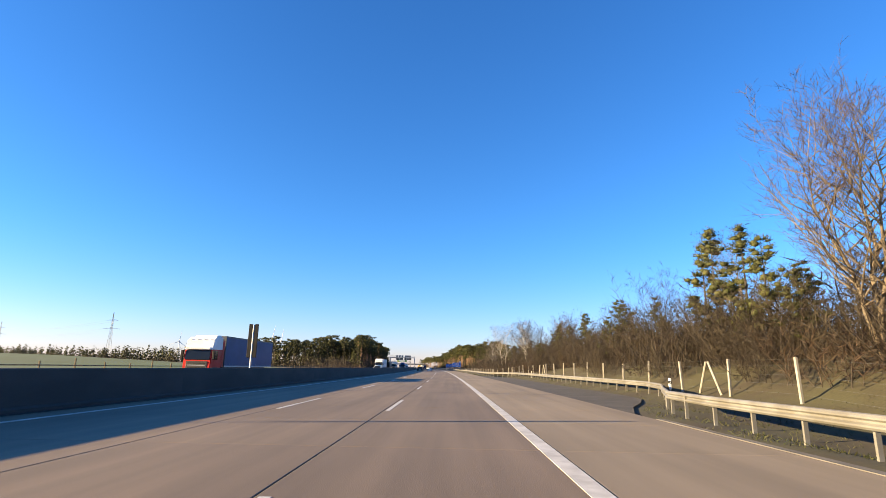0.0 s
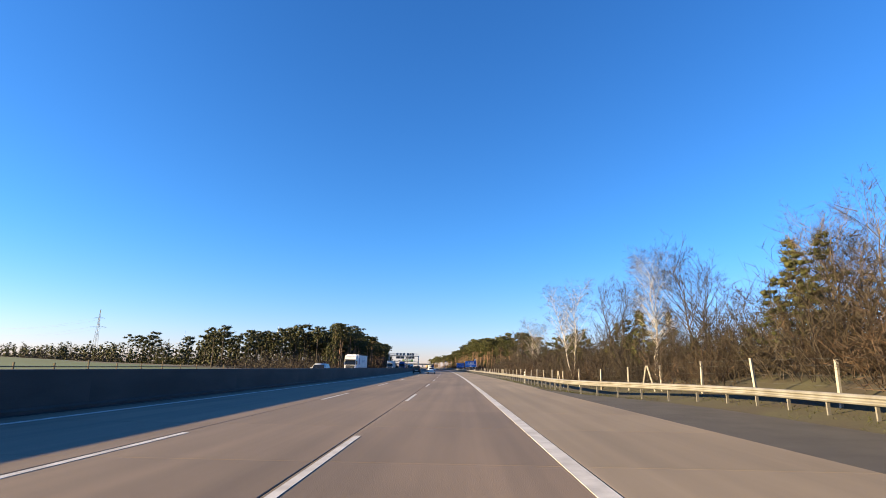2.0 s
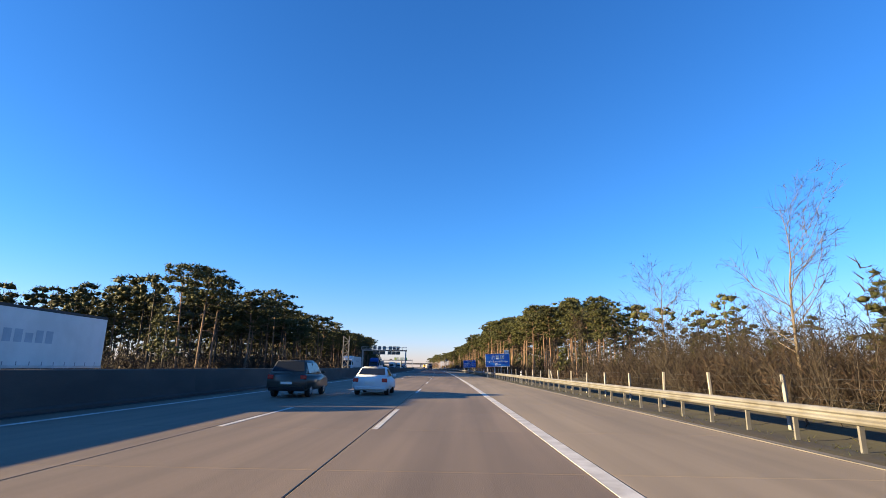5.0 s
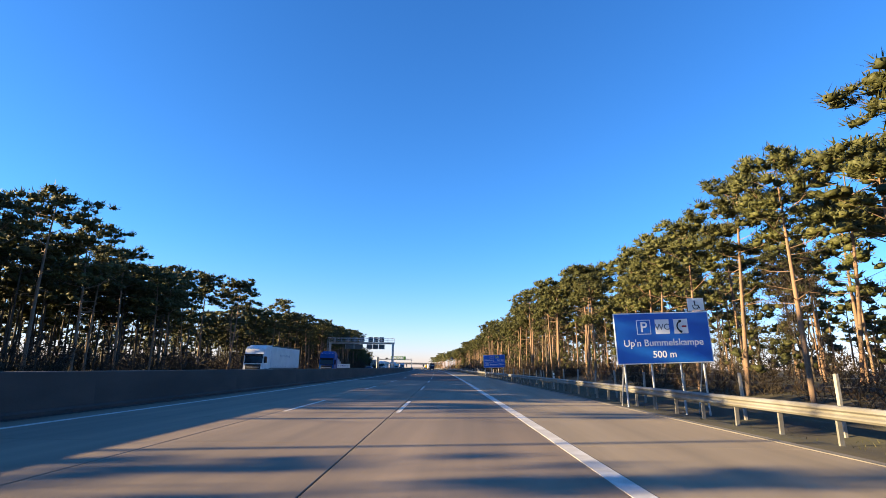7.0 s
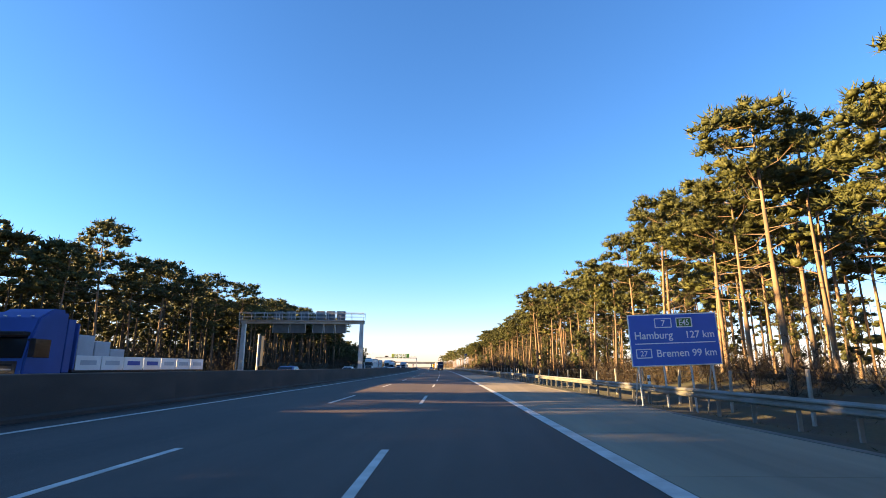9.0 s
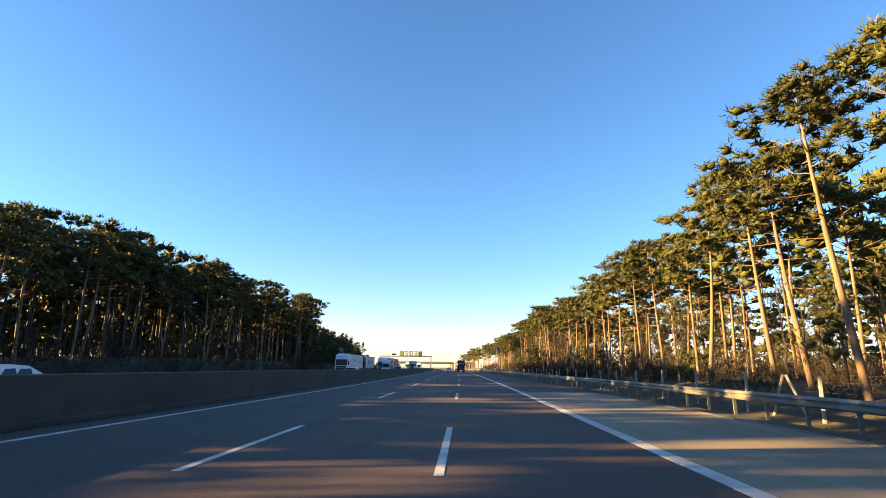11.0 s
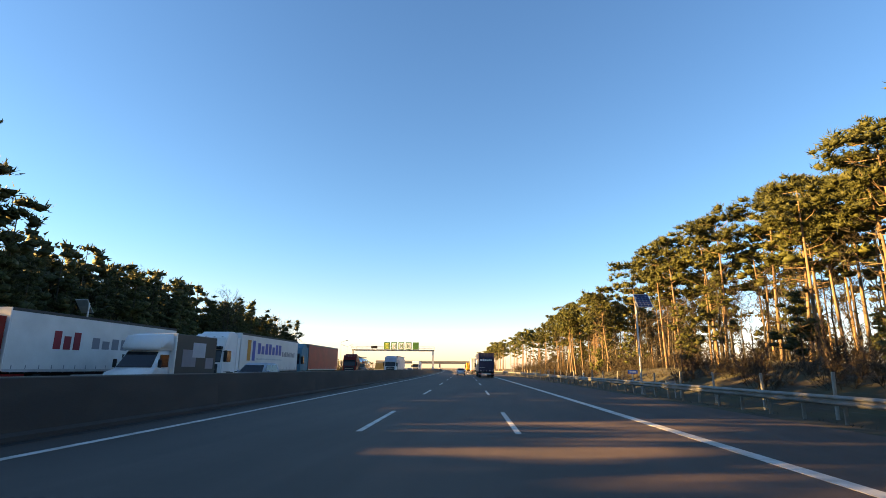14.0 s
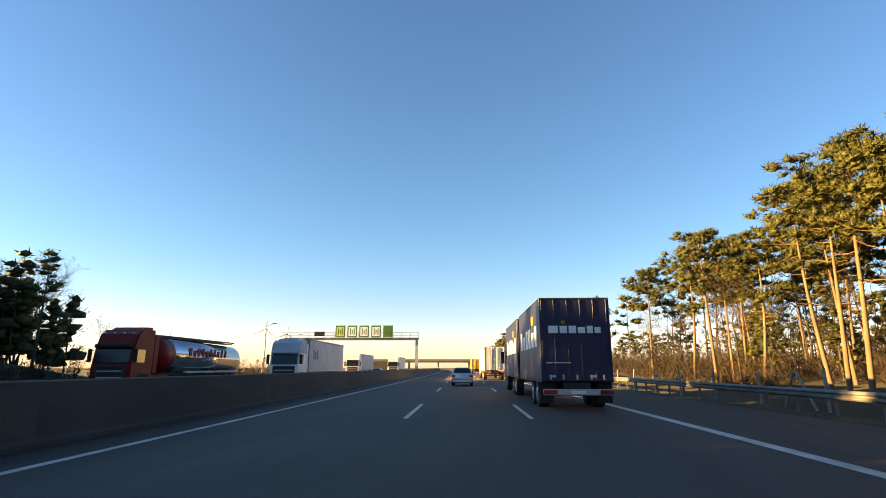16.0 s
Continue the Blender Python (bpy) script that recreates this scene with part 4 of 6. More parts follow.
RED = enamel("red lorry enamel", (0.50, 0.030, 0.022))
DARK_RED = enamel("dark red lorry enamel", (0.27, 0.010, 0.007))
BLUE = enamel("bright blue lorry enamel", (0.0, 0.075, 0.27), gloss=0.12)
WHITE = enamel("white lorry enamel", (0.72, 0.72, 0.71))
TEAL = enamel("teal lorry enamel", (0.0, 0.20, 0.27), 0.5, gloss=0.06)
SILVER = mat("silver car enamel", (0.50, 0.52, 0.54), 0.28, 0.5, 0.03, 1, 0.03, 60)
GREY_CAR = mat("dark olive car enamel", (0.055, 0.055, 0.048), 0.3, 0.3, 0.03, 1, 0.03, 60)
BLUE_CAR = mat("blue car enamel", (0.02, 0.06, 0.20), 0.3, 0.3, 0.03, 1, 0.03, 60)
NAVY_TARP = mat("navy tarpaulin", (0.006, 0.011, 0.050), 0.5, 0, 0.10, 0.9, 0.08, 20, 0.1)
GREY_BLUE_TARP = mat("grey-blue tarpaulin", (0.022, 0.050, 0.150), 0.55, 0, 0.10, 0.8, 0.06, 20, 0.1)
WHITE_TARP = mat("white tarpaulin", (0.62, 0.62, 0.60), 0.55, 0, 0.06, 0.8, 0.05, 20, 0.1)
GREY_TARP = mat("pale grey tarpaulin", (0.36, 0.42, 0.47), 0.55, 0, 0.10, 0.8, 0.06, 20, 0.1)
ORANGE_TARP = mat("brick-red tarpaulin", (0.50, 0.026, 0.010), 0.55, 0, 0.10, 0.8, 0.06, 20, 0.1)
TANK_STEEL = mat("polished tank steel", (0.62, 0.62, 0.63), 0.16, 1.0, 0.06, 0.8, 0.04, 20)
ORANGE = enamel("orange mark", (0.65, 0.22, 0.03), 0.5)
MARK_BLUE = enamel("blue mark", (0.03, 0.08, 0.33), 0.5)
MARK_GREY = enamel("grey lettering mark", (0.20, 0.21, 0.24), 0.5)
MARK_RED = enamel("red lettering mark", (0.40, 0.03, 0.04), 0.5)
YELLOW = enamel("yellow lorry enamel", (0.70, 0.33, 0.03), 0.45)
FRAME = mat("lorry underframe", (0.035, 0.035, 0.037), 0.6, 0.3, 0.1, 3, 0.1, 40)


def text_mesh(name, words, size, material, parent, at, align="LEFT", stretch=1.0):
    """Lettering that stands upright and faces -y."""
    c = bpy.data.curves.new(name, "FONT")
    c.body, c.size, c.extrude, c.align_x, c.offset = words, size, 0.002, align, size * 0.012
    o = bpy.data.objects.new(name, c)
    scene.collection.objects.link(o)
    me = bpy.data.meshes.new_from_object(o.evaluated_get(bpy.context.evaluated_depsgraph_get()))
    bpy.data.objects.remove(o)
    me.materials.clear()
    me.materials.append(material)
    ob = new(name, me)
    ob.parent = parent
    ob.matrix_local = pose(*at, 90, 0, 0) @ Matrix.Diagonal((stretch, 1, 1, 1))
    return ob


# ---------------------------------------------------------------- road signs
def board(name, label, at, w, h, foot, tilt):
    s = thing(name, label, "road sign", "blue motorway signs", (at[0], at[1], 0), 0)
    s.rotation_euler.y = radians(-tilt)
    z0, z1 = at[2] - h / 2, at[2] + h / 2
    part("panel", slab(-w / 2, w / 2, 0, 0.04, z0, z1, 0.012), SIGN_WHITE, s, "white-rimmed sign panel")
    part("blue_sheet", slab(-w / 2 + 0.045, w / 2 - 0.045, -0.006, 0.003, z0 + 0.045, z1 - 0.045), SIGN_BLUE, s, "deep blue reflective sheet")
    for x in (-w * 0.42, -w * 0.14, w * 0.16, w * 0.40):
        bm = bmesh.new()
        rod(bm, (x, 0.10, foot), (x, 0.10, z1 - 0.1), 0.042)
        part("post", bm, GREY_STEEL, s)
    for x in (-w * 0.42, w * 0.40):
        bm = bmesh.new()
        rod(bm, (x, 0.10, z0 + 0.3), (x, 1.1, foot), 0.03)
        part("brace", bm, GREY_STEEL, s)
    for z in (z0 + 0.25, z1 - 0.25):
        part("crossbar", slab(-w / 2 + 0.1, w / 2 - 0.1, 0.04, 0.08, z - 0.03, z + 0.03), GREY_STEEL, s)
    return s


sign = board("parking_sign", "blue parking announcement sign with white lettering behind the guard rail", (10.95, 256.8, 2.82), 4.1, 2.16, -0.5, 2.3)
z = 2.82
for i, x in enumerate((-0.78, 0.02, 0.82)):
    if i == 0:
        part("pictogram", slab(x - 0.30, x + 0.30, -0.012, -0.007, z + 0.16, z + 0.78), SIGN_WHITE, sign, "white-framed parking symbol")
        part("pictogram_field", slab(x - 0.27, x + 0.27, -0.016, -0.013, z + 0.19, z + 0.75), SIGN_BLUE, sign)
        text_mesh("letter", "P", 0.62, SIGN_WHITE, sign, (x, -0.018, z + 0.26), "CENTER")
    else:
        part("pictogram", slab(x - 0.30, x + 0.30, -0.012, -0.007, z + 0.16, z + 0.78), SIGN_WHITE, sign, "white pictogram square")
text_mesh("letter", "WC", 0.36, MARK_GREY, sign, (0.02, -0.014, z + 0.34), "CENTER")
bm = bmesh.new()
for k in range(7):
    a0, a1 = radians(120 + k * 20), radians(140 + k * 20)
    rod(bm, (0.86 + 0.2 * math.cos(a0), -0.016, z + 0.47 + 0.22 * math.sin(a0)), (0.86 + 0.2 * math.cos(a1), -0.016, z + 0.47 + 0.22 * math.sin(a1)), 0.032, sides=6)
rod(bm, (0.74, -0.016, z + 0.66), (0.84, -0.016, z + 0.70), 0.05, sides=6)
rod(bm, (0.74, -0.016, z + 0.27), (0.84, -0.016, z + 0.23), 0.05, sides=6)
part("receiver", bm, BLACK, sign, "black telephone receiver symbol")
part("caption_bar", slab(0.86, 1.06, -0.016, -0.012, z + 0.42, z + 0.50), MARK_RED, sign)
text_mesh("lettering", "Up'n Bummelskampe", 0.40, SIGN_WHITE, sign, (0, -0.012, z - 0.33), "CENTER", 1.0)
text_mesh("lettering", "500 m", 0.40, SIGN_WHITE, sign, (0, -0.012, z - 0.82), "CENTER", 1.0)
part("plate", slab(1.25, 1.95, 0.02, 0.05, z + 1.12, z + 1.66), SIGN_WHITE, sign, "small white plate with wheelchair symbol")
bm = bmesh.new()
for k in range(9):
    a0, a1 = radians(150 + k * 26), radians(176 + k * 26)
    rod(bm, (1.58 + 0.12 * math.cos(a0), 0.012, z + 1.30 + 0.12 * math.sin(a0)), (1.58 + 0.12 * math.cos(a1), 0.012, z + 1.30 + 0.12 * math.sin(a1)), 0.018, sides=5)
rod(bm, (1.54, 0.012, z + 1.55), (1.56, 0.012, z + 1.34), 0.024, sides=5)
rod(bm, (1.56, 0.012, z + 1.36), (1.70, 0.012, z + 1.34), 0.022, sides=5)
rod(bm, (1.70, 0.012, z + 1.34), (1.76, 0.012, z + 1.20), 0.02, sides=5)
part("symbol", bm, BLACK, sign, "black wheelchair symbol")

sign = board("distance_sign", "blue motorway distance sign with white lettering behind the guard rail", (10.45, 323.8, 2.62), 3.65, 2.1, -0.5, 2.3)
z = 2.62
part("route_shield", slab(-0.74, -0.04, -0.012, -0.007, z + 0.48, z + 0.88, 0.02), SIGN_WHITE, sign, "white-framed route number shield")
part("shield_field", slab(-0.70, -0.08, -0.017, -0.013, z + 0.52, z + 0.84), SIGN_BLUE, sign)
text_mesh("number", "7", 0.34, SIGN_WHITE, sign, (-0.39, -0.019, z + 0.56), "CENTER")
part("route_shield", slab(0.14, 0.80, -0.012, -0.007, z + 0.48, z + 0.88, 0.02), SIGN_WHITE, sign, "green European route shield with white frame")
part("shield_field", slab(0.18, 0.76, -0.017, -0.013, z + 0.52, z + 0.84), GREEN_SIGN, sign)
text_mesh("number", "E45", 0.34, SIGN_WHITE, sign, (0.47, -0.019, z + 0.56), "CENTER", 0.85)
text_mesh("lettering", "Hamburg", 0.42, SIGN_WHITE, sign, (-1.62, -0.012, z + 0.05), "LEFT")
text_mesh("lettering", "127 km", 0.40, SIGN_WHITE, sign, (1.66, -0.012, z + 0.05), "RIGHT")
part("divider", slab(-1.62, 1.66, -0.012, -0.007, z - 0.16, z - 0.12), SIGN_WHITE, sign)
part("route_shield", slab(-1.62, -0.98, -0.012, -0.007, z - 0.72, z - 0.34, 0.02), SIGN_WHITE, sign, "white-framed route number shield")
part("shield_field", slab(-1.58, -1.02, -0.017, -0.013, z - 0.68, z - 0.38), SIGN_BLUE, sign)
text_mesh("number", "27", 0.30, SIGN_WHITE, sign, (-1.30, -0.019, z - 0.63), "CENTER")
text_mesh("lettering", "Bremen", 0.42, SIGN_WHITE, sign, (-0.80, -0.012, z - 0.68), "LEFT")
text_mesh("lettering", "99 km", 0.40, SIGN_WHITE, sign, (1.66, -0.012, z - 0.68), "RIGHT")


# ---------------------------------------------------------------- posts along the road
def delineator():
    d = thing("delineator_post", "white delineator post with black band above the guard rail", "road post", "delineators along the shoulder")
    bm = bmesh.new()
    rod(bm, (0, 0, -0.3), (0, 0, 0.80), 0.03)
    part("stake", bm, GREY_STEEL, d)
    part("body", slab(-0.06, 0.06, -0.05, 0.05, 0.62, 1.16, 0.02), SIGN_WHITE, d)
    part("band", slab(-0.065, 0.065, -0.054, 0.054, 0.90, 1.02), BLACK, d, "black band")
    part("reflector", slab(-0.03, 0.03, -0.06, -0.055, 0.93, 0.99), LAMP_GLASS, d)
    return d


d = delineator()
d.location = (rail_x(26.5) + 0.35, 26.5, 0)
for i in range(1, 13):
    y = 26.5 + 50 * i
    copy_thing(d, pose(rail_x(y) + 0.35, y, 0))

fence = thing("wildlife_fence", "weathered concrete-post wildlife fence with thin wire", "fence")
post_bm = slab(-0.055, 0.055, -0.055, 0.055, -0.6, 1.75, 0.015)
post0 = part("post", post_bm, POST_CONCRETE, fence)
post0.location = (fence_x(-10), -10, bank(fence_x(-10), -10))
braced = (27, 72, 102, 122, 177, 224, 297, 392, 477, 567)
y = -5.0
while y < 640:
    x = fence_x(y)
    o = new("post", post0.data)
    o.parent = fence
    o.matrix_local = pose(x, y, bank(x, y) - 0.05 + R.uniform(-0.12, 0.1), R.uniform(-3, 3), R.uniform(-3, 3), R.uniform(-20, 20))
    y += 5.0
for y in braced:
    for s in (-1, 1):
        bm = bmesh.new()
        x = fence_x(y)
        zb = bank(x, y)
        rod(bm, (x, y + 0.1 * s, zb + 1.62), (x + 0.05, y + 1.25 * s, zb - 0.2), 0.055, sides=6)
        part("strut", bm, POST_CONCRETE, fence)
for h in (0.35, 0.7, 1.05, 1.4, 1.65):
    st = [(fence_x(-10 + 5 * i), -10 + 5 * i, bank(fence_x(-10 + 5 * i), -10 + 5 * i) + h) for i in range(130)]
    v, f = sweep([(-0.0018, -0.0018), (0.0018, -0.0018), (0, 0.002)], st, True)
    link("wire", v, f, DARK_STEEL, fence)

field_fence = thing("field_fence", "brown wooden rail fence along the green field", "fence")
WOOD = mat("weathered fence wood", (0.20, 0.15, 0.085), 0.85, 0, 0.2, 2, 0.2, 30)
for i in range(42):
    y = 10 + 4.5 * i
    part("post", slab(-33.6, -33.48, y - 0.06, y + 0.06, bank(-33.5, y) - 0.3, bank(-33.5, y) + (1.45 if i % 3 else 1.75), 0.01), WOOD, field_fence)
for h in (0.55, 1.1):
    v, f = sweep([(-0.03, -0.05), (0.03, -0.05), (0.03, 0.05), (-0.03, 0.05)], [(-33.45, 10 + 9 * i, bank(-33.5, 10 + 9 * i) + h) for i in range(21)], True)
    link("rail", v, f, WOOD, field_fence)

# posts in the median
def median_sign(y, panels, top, label):
    m = thing("median_sign", label, "road sign", "", (-10.7, y, 0))
    bm = bmesh.new()
    rod(bm, (0, 0, 0), (0, 0, top), 0.06)
    part("post", bm, GREY_STEEL, m)
    if panels:
        for x in (-0.19, 0.19):
            part("panel", slab(x - 0.12, x + 0.12, -0.04, 0.04, top - 2.1, top + 0.05, 0.015), BLACK, m, "dark narrow sign panel")
        part("bracket", slab(-0.3, 0.3, 0.04, 0.07, top - 1.2, top - 1.1), GREY_STEEL, m)
    else:
        part("cap", slab(-0.08, 0.08, -0.08, 0.08, top, top + 0.06, 0.01), GREY_STEEL, m)
    return m


median_sign(34.0, True, 3.95, "steel median post carrying two narrow dark sign panels")
median_sign(12.0, True, 3.95, "steel median post carrying two narrow dark sign panels")
low = median_sign(335.0, False, 3.35, "pale steel median post with one narrow grey sign panel")
part("panel", slab(0.08, 0.34, -0.03, 0.03, 1.45, 3.3, 0.015), DARK_STEEL, low, "narrow grey sign panel")
mast = thing("lattice_mast", "galvanised lattice mast standing on the median", "mast", "", (-10.9, 234.6, 0))
for sx in (-0.36, 0.36):
    for sy in (-0.2, 0.2):
        part("leg", slab(sx - 0.032, sx + 0.032, sy - 0.032, sy + 0.032, 0, 5.2), STEEL, mast)
for k in range(7):
    for sy in (-0.2, 0.2):
        bm = bmesh.new()
        s = 1 if k % 2 else -1
        rod(bm, (-0.36 * s, sy, 0.3 + 0.7 * k), (0.36 * s, sy, 1.0 + 0.7 * k), 0.018, sides=6)
        part("brace", bm, STEEL, mast)
    part("rung", slab(-0.36, 0.36, -0.2, 0.2, 0.28 + 0.7 * k, 0.32 + 0.7 * k), STEEL, mast)

# ---------------------------------------------------------------- gantries
def gantry(name, label, y, x0, x1, beam_z, railing):
    g = thing(name, label, "gantry", "", (0, y, 0))
    for x in (x0, x1):
        bm = bmesh.new()
        vs = box(bm, x - 0.32, x + 0.32, -0.30, 0.30, 0, beam_z)
        for v in vs:
            if v.co.z > 1:
                v.co.x = x + (v.co.x - x) * 0.72
        part("column", bm, GREY_STEEL, g)
        part("foot", slab(x - 0.55, x + 0.55, -0.55, 0.55, -0.1, 0.5, 0.05), BARRIER, g, "concrete footing")
    part("beam", slab(x0 - 0.4, x1 + 0.4, -0.32, 0.32, beam_z, beam_z + 0.5, 0.03), GREY_STEEL, g)
    part("walkway", slab(x0 - 0.5, x1 + 0.4, -0.95, -0.34, beam_z + 0.40, beam_z + 0.46), GREY_STEEL, g)
    for h in (0.5, 1.0, railing):
        for yy in (-0.95, 0.40):
            bm = bmesh.new()
            rod(bm, (x0 - 0.5, yy, beam_z + 0.45 + h), (x1 + 0.4, yy, beam_z + 0.45 + h), 0.022, sides=6)
            part("handrail", bm, GREY_STEEL, g)
    n = int((x1 - x0) / 1.6)
    for i in range(n + 1):
        x = x0 - 0.5 + (x1 - x0 + 0.9) * i / n
        for yy in (-0.95, 0.40):
            part("stanchion", slab(x - 0.025, x + 0.025, yy - 0.025, yy + 0.025, beam_z + 0.4, beam_z + 0.45 + railing), GREY_STEEL, g)
    return g


g = gantry("sign_gantry", "grey steel sign gantry spanning the opposite carriageway", 378.0, -28.2, -11.2, 7.45, 1.1)
for x0, x1 in ((-24.2, -21.8), (-21.7, -19.4), (-18.4, -16.8), (-16.7, -15.2), (-15.1, -13.5)):
    p = part("lower_panel", slab(x0, x1, 0.40, 0.55, 6.15, 7.40, 0.02), DARK_STEEL, g, "grey back of a hanging sign panel")
    for x in (x0 + 0.05, x1 - 0.05):
        part("stiffener", slab(x - 0.03, x + 0.03, 0.34, 0.40, 6.15, 7.40), GREY_STEEL, p)
for x0 in (-24.2, -22.3, -20.4, -18.0, -16.5, -15.0):
    p = part("signal_box", slab(x0, x0 + 1.25, 0.45, 0.85, 8.05, 9.35, 0.04), DARK_STEEL, g, "grey back of a lane signal box")
for k in range(20):
    part("ladder_rung", slab(-28.95, -28.55, -0.02, 0.02, 0.5 + 0.4 * k, 0.53 + 0.4 * k), GREY_STEEL, g)
for x in (-28.95, -28.55):
    part("ladder_rail", slab(x - 0.025, x + 0.025, -0.025, 0.025, 0.3, 8.6), GREY_STEEL, g)

g = gantry("green_sign_gantry", "white steel gantry with five green panels over the opposite carriageway", 646.0, -37.0, -10.9, 6.75, 1.0)
for c in (-25.9, -23.55, -21.2, -18.85, -16.5):
    p = part("green_panel", slab(c - 0.98, c + 0.98, -1.25, -1.12, 7.25, 9.55, 0.03), GREEN_SIGN, g, "green panel with pale bars")
    pale = (YELLOW_GREEN, SIGN_WHITE, SIGN_WHITE, SIGN_WHITE, GREEN_SIGN)[int((c + 26) / 2.3)]
    part("pale_field", slab(c - 0.70, c + 0.72, -1.262, -1.252, 7.5, 9.25), pale, p)
    for k in range(3):
        part("bar", slab(c - 0.45 + 0.38 * k, c - 0.27 + 0.38 * k, -1.27, -1.263, 7.7 + 0.25 * (k % 2), 9.0 - 0.3 * (k % 2)), GREEN_SIGN, p)
part("signal_box", slab(-31.0, -29.0, -1.3, -1.0, 7.5, 8.35, 0.03), BLACK, g, "dark variable message box")

# ---------------------------------------------------------------- far things
bridge = thing("road_bridge", "pale concrete road bridge across the motorway", "bridge", "", (0, 905, 0))
part("deck", slab(-62, 34, -5, 5, 4.9, 6.1, 0.1), POST_CONCRETE, bridge)
for y in (-5.1, 5.1):
    part("parapet", slab(-62, 34, y - 0.12, y + 0.12, 5.9, 7.1, 0.03), POST_CONCRETE, bridge)
for x in (-30.5, -10.6, 10.5):
    bm = bmesh.new()
    for yy in (-3.5, 0, 3.5):
        rod(bm, (x, yy, -0.2), (x, yy, 4.95), 0.5, sides=14)
    part("pier", bm, POST_CONCRETE, bridge)
for x0, x1, x2 in ((-62, -38, -44), (34, 14, 20)):
    v = [(x0, -9, -0.3), (x1, -9, -0.3), (x2, -6, 4.8), (x0, -6, 4.9), (x0, 9, -0.3), (x1, 9, -0.3), (x2, 6, 4.8), (x0, 6, 4.9)]
    link("abutment", v, [(0, 1, 2, 3), (5, 4, 7, 6), (1, 5, 6, 2), (3, 2, 6, 7), (4, 0, 3, 7), (0, 4, 5, 1)], GRASS_SOIL, bridge, "grassy embankment at the end of the bridge")


def pylon(x, y, h):
    p = thing("electricity_pylon", "distant grey lattice electricity pylon beyond the field", "pylon", "", (x, y, 0))
    bm = bmesh.new()
    lv = [(3.6, 0), (2.2, 0.35 * h), (1.3, 0.62 * h), (0.7, 0.85 * h), (0.12, h)]
    for (a, z0), (b, z1) in zip(lv, lv[1:]):
        for sx, sy in ((1, 1), (1, -1), (-1, -1), (-1, 1)):
            rod(bm, (a * sx, a * sy, z0 - (0.5 if z0 == 0 else 0)), (b * sx, b * sy, z1), 0.16, sides=4)
            rod(bm, (a * sx, a * sy, z0), (b * -sy, b * sx, z1), 0.09, sides=4)
    part("tower", bm, DARK_STEEL, p)
    for z, w in ((0.66 * h, 13), (0.83 * h, 9)):
        bm = bmesh.new()
        for s in (-1, 1):
            rod(bm, (0, 0, z + 1.6), (s * w, 0, z), 0.13, sides=4)
            rod(bm, (0, 0, z), (s * w, 0, z), 0.13, sides=4)
        part("crossarm", bm, DARK_STEEL, p)
    return p


far_pylons = [pylon(-536, 826, 78), pylon(-931, 1076, 78)]
cable = thing("power_line", "thin power cables between the pylons", "cable")
for z, w in ((51.2, 13), (64.5, 9)):
    for s in (-1, 1):
        bm = bmesh.new()
        pts = [Vector((-536 - 395 * k / 8 + s * w, 826 + 250 * k / 8, z - 30 * (k / 8) * (1 - k / 8))) for k in range(9)]
        for a0, b0 in zip(pts, pts[1:]):
            rod(bm, a0, b0, 0.07, sides=3)
        part("cable", bm, DARK_STEEL, cable)

tb = thing("wind_turbine", "distant white three-bladed wind turbine", "wind turbine", "wind turbines on the horizon", (-395, 1555, 0))
bm = bmesh.new()
rod(bm, (0, 0, -2), (0, 0, 74), 2.0, 1.2, 12)
part("tower", bm, WHITE, tb)
part("nacelle", slab(-1.6, 1.6, -3, 5, 73, 76, 0.4), WHITE, tb)
for k, a0 in enumerate((8, 128, 248)):
    a1 = radians(a0)
    tip = Vector((math.sin(a1) * 38, -3.6, 74.5 + math.cos(a1) * 38))
    bm = bmesh.new()
    rod(bm, (0, -3.6, 74.5), Vector((0, -3.6, 74.5)).lerp(tip, 0.2), 0.7, 1.1, 6)
    rod(bm, Vector((0, -3.6, 74.5)).lerp(tip, 0.2), tip, 1.1, 0.2, 6)
    part("blade", bm, WHITE, tb)
turbines = [tb]
for x, y, a in ((-404, 1700, 30), (-815, 1950, 10), (-640, 2300, -20)):
    turbines.append(copy_thing(tb, pose(x, y, 0, 0, 0, a)))


def rest_lamp(x, y, h, arms):
    l = thing("street_lamp", "tall slim grey street lamp at the rest area", "street lamp", "lamps of the rest area", (x, y, 0))
    bm = bmesh.new()
    rod(bm, (0, 0, 0), (0, 0, h), 0.11, 0.06, 8)
    part("pole", bm, GREY_STEEL, l)
    for s in arms:
        bm = bmesh.new()
        rod(bm, (0, 0, h - 0.1), (s * 1.9, 0, h + 0.5), 0.045, sides=6)
        part("arm", bm, GREY_STEEL, l)
        part("lamp_head", slab(s * 1.9 - 0.45, s * 1.9 + 0.45, -0.12, 0.12, h + 0.44, h + 0.58, 0.03), DARK_STEEL, l)


rest_lamp(-41, 645, 9.5, (1,))
rest_lamp(-46, 680, 9.5, (-1, 1))
rest_lamp(-150, 330, 8, (-1, 1))

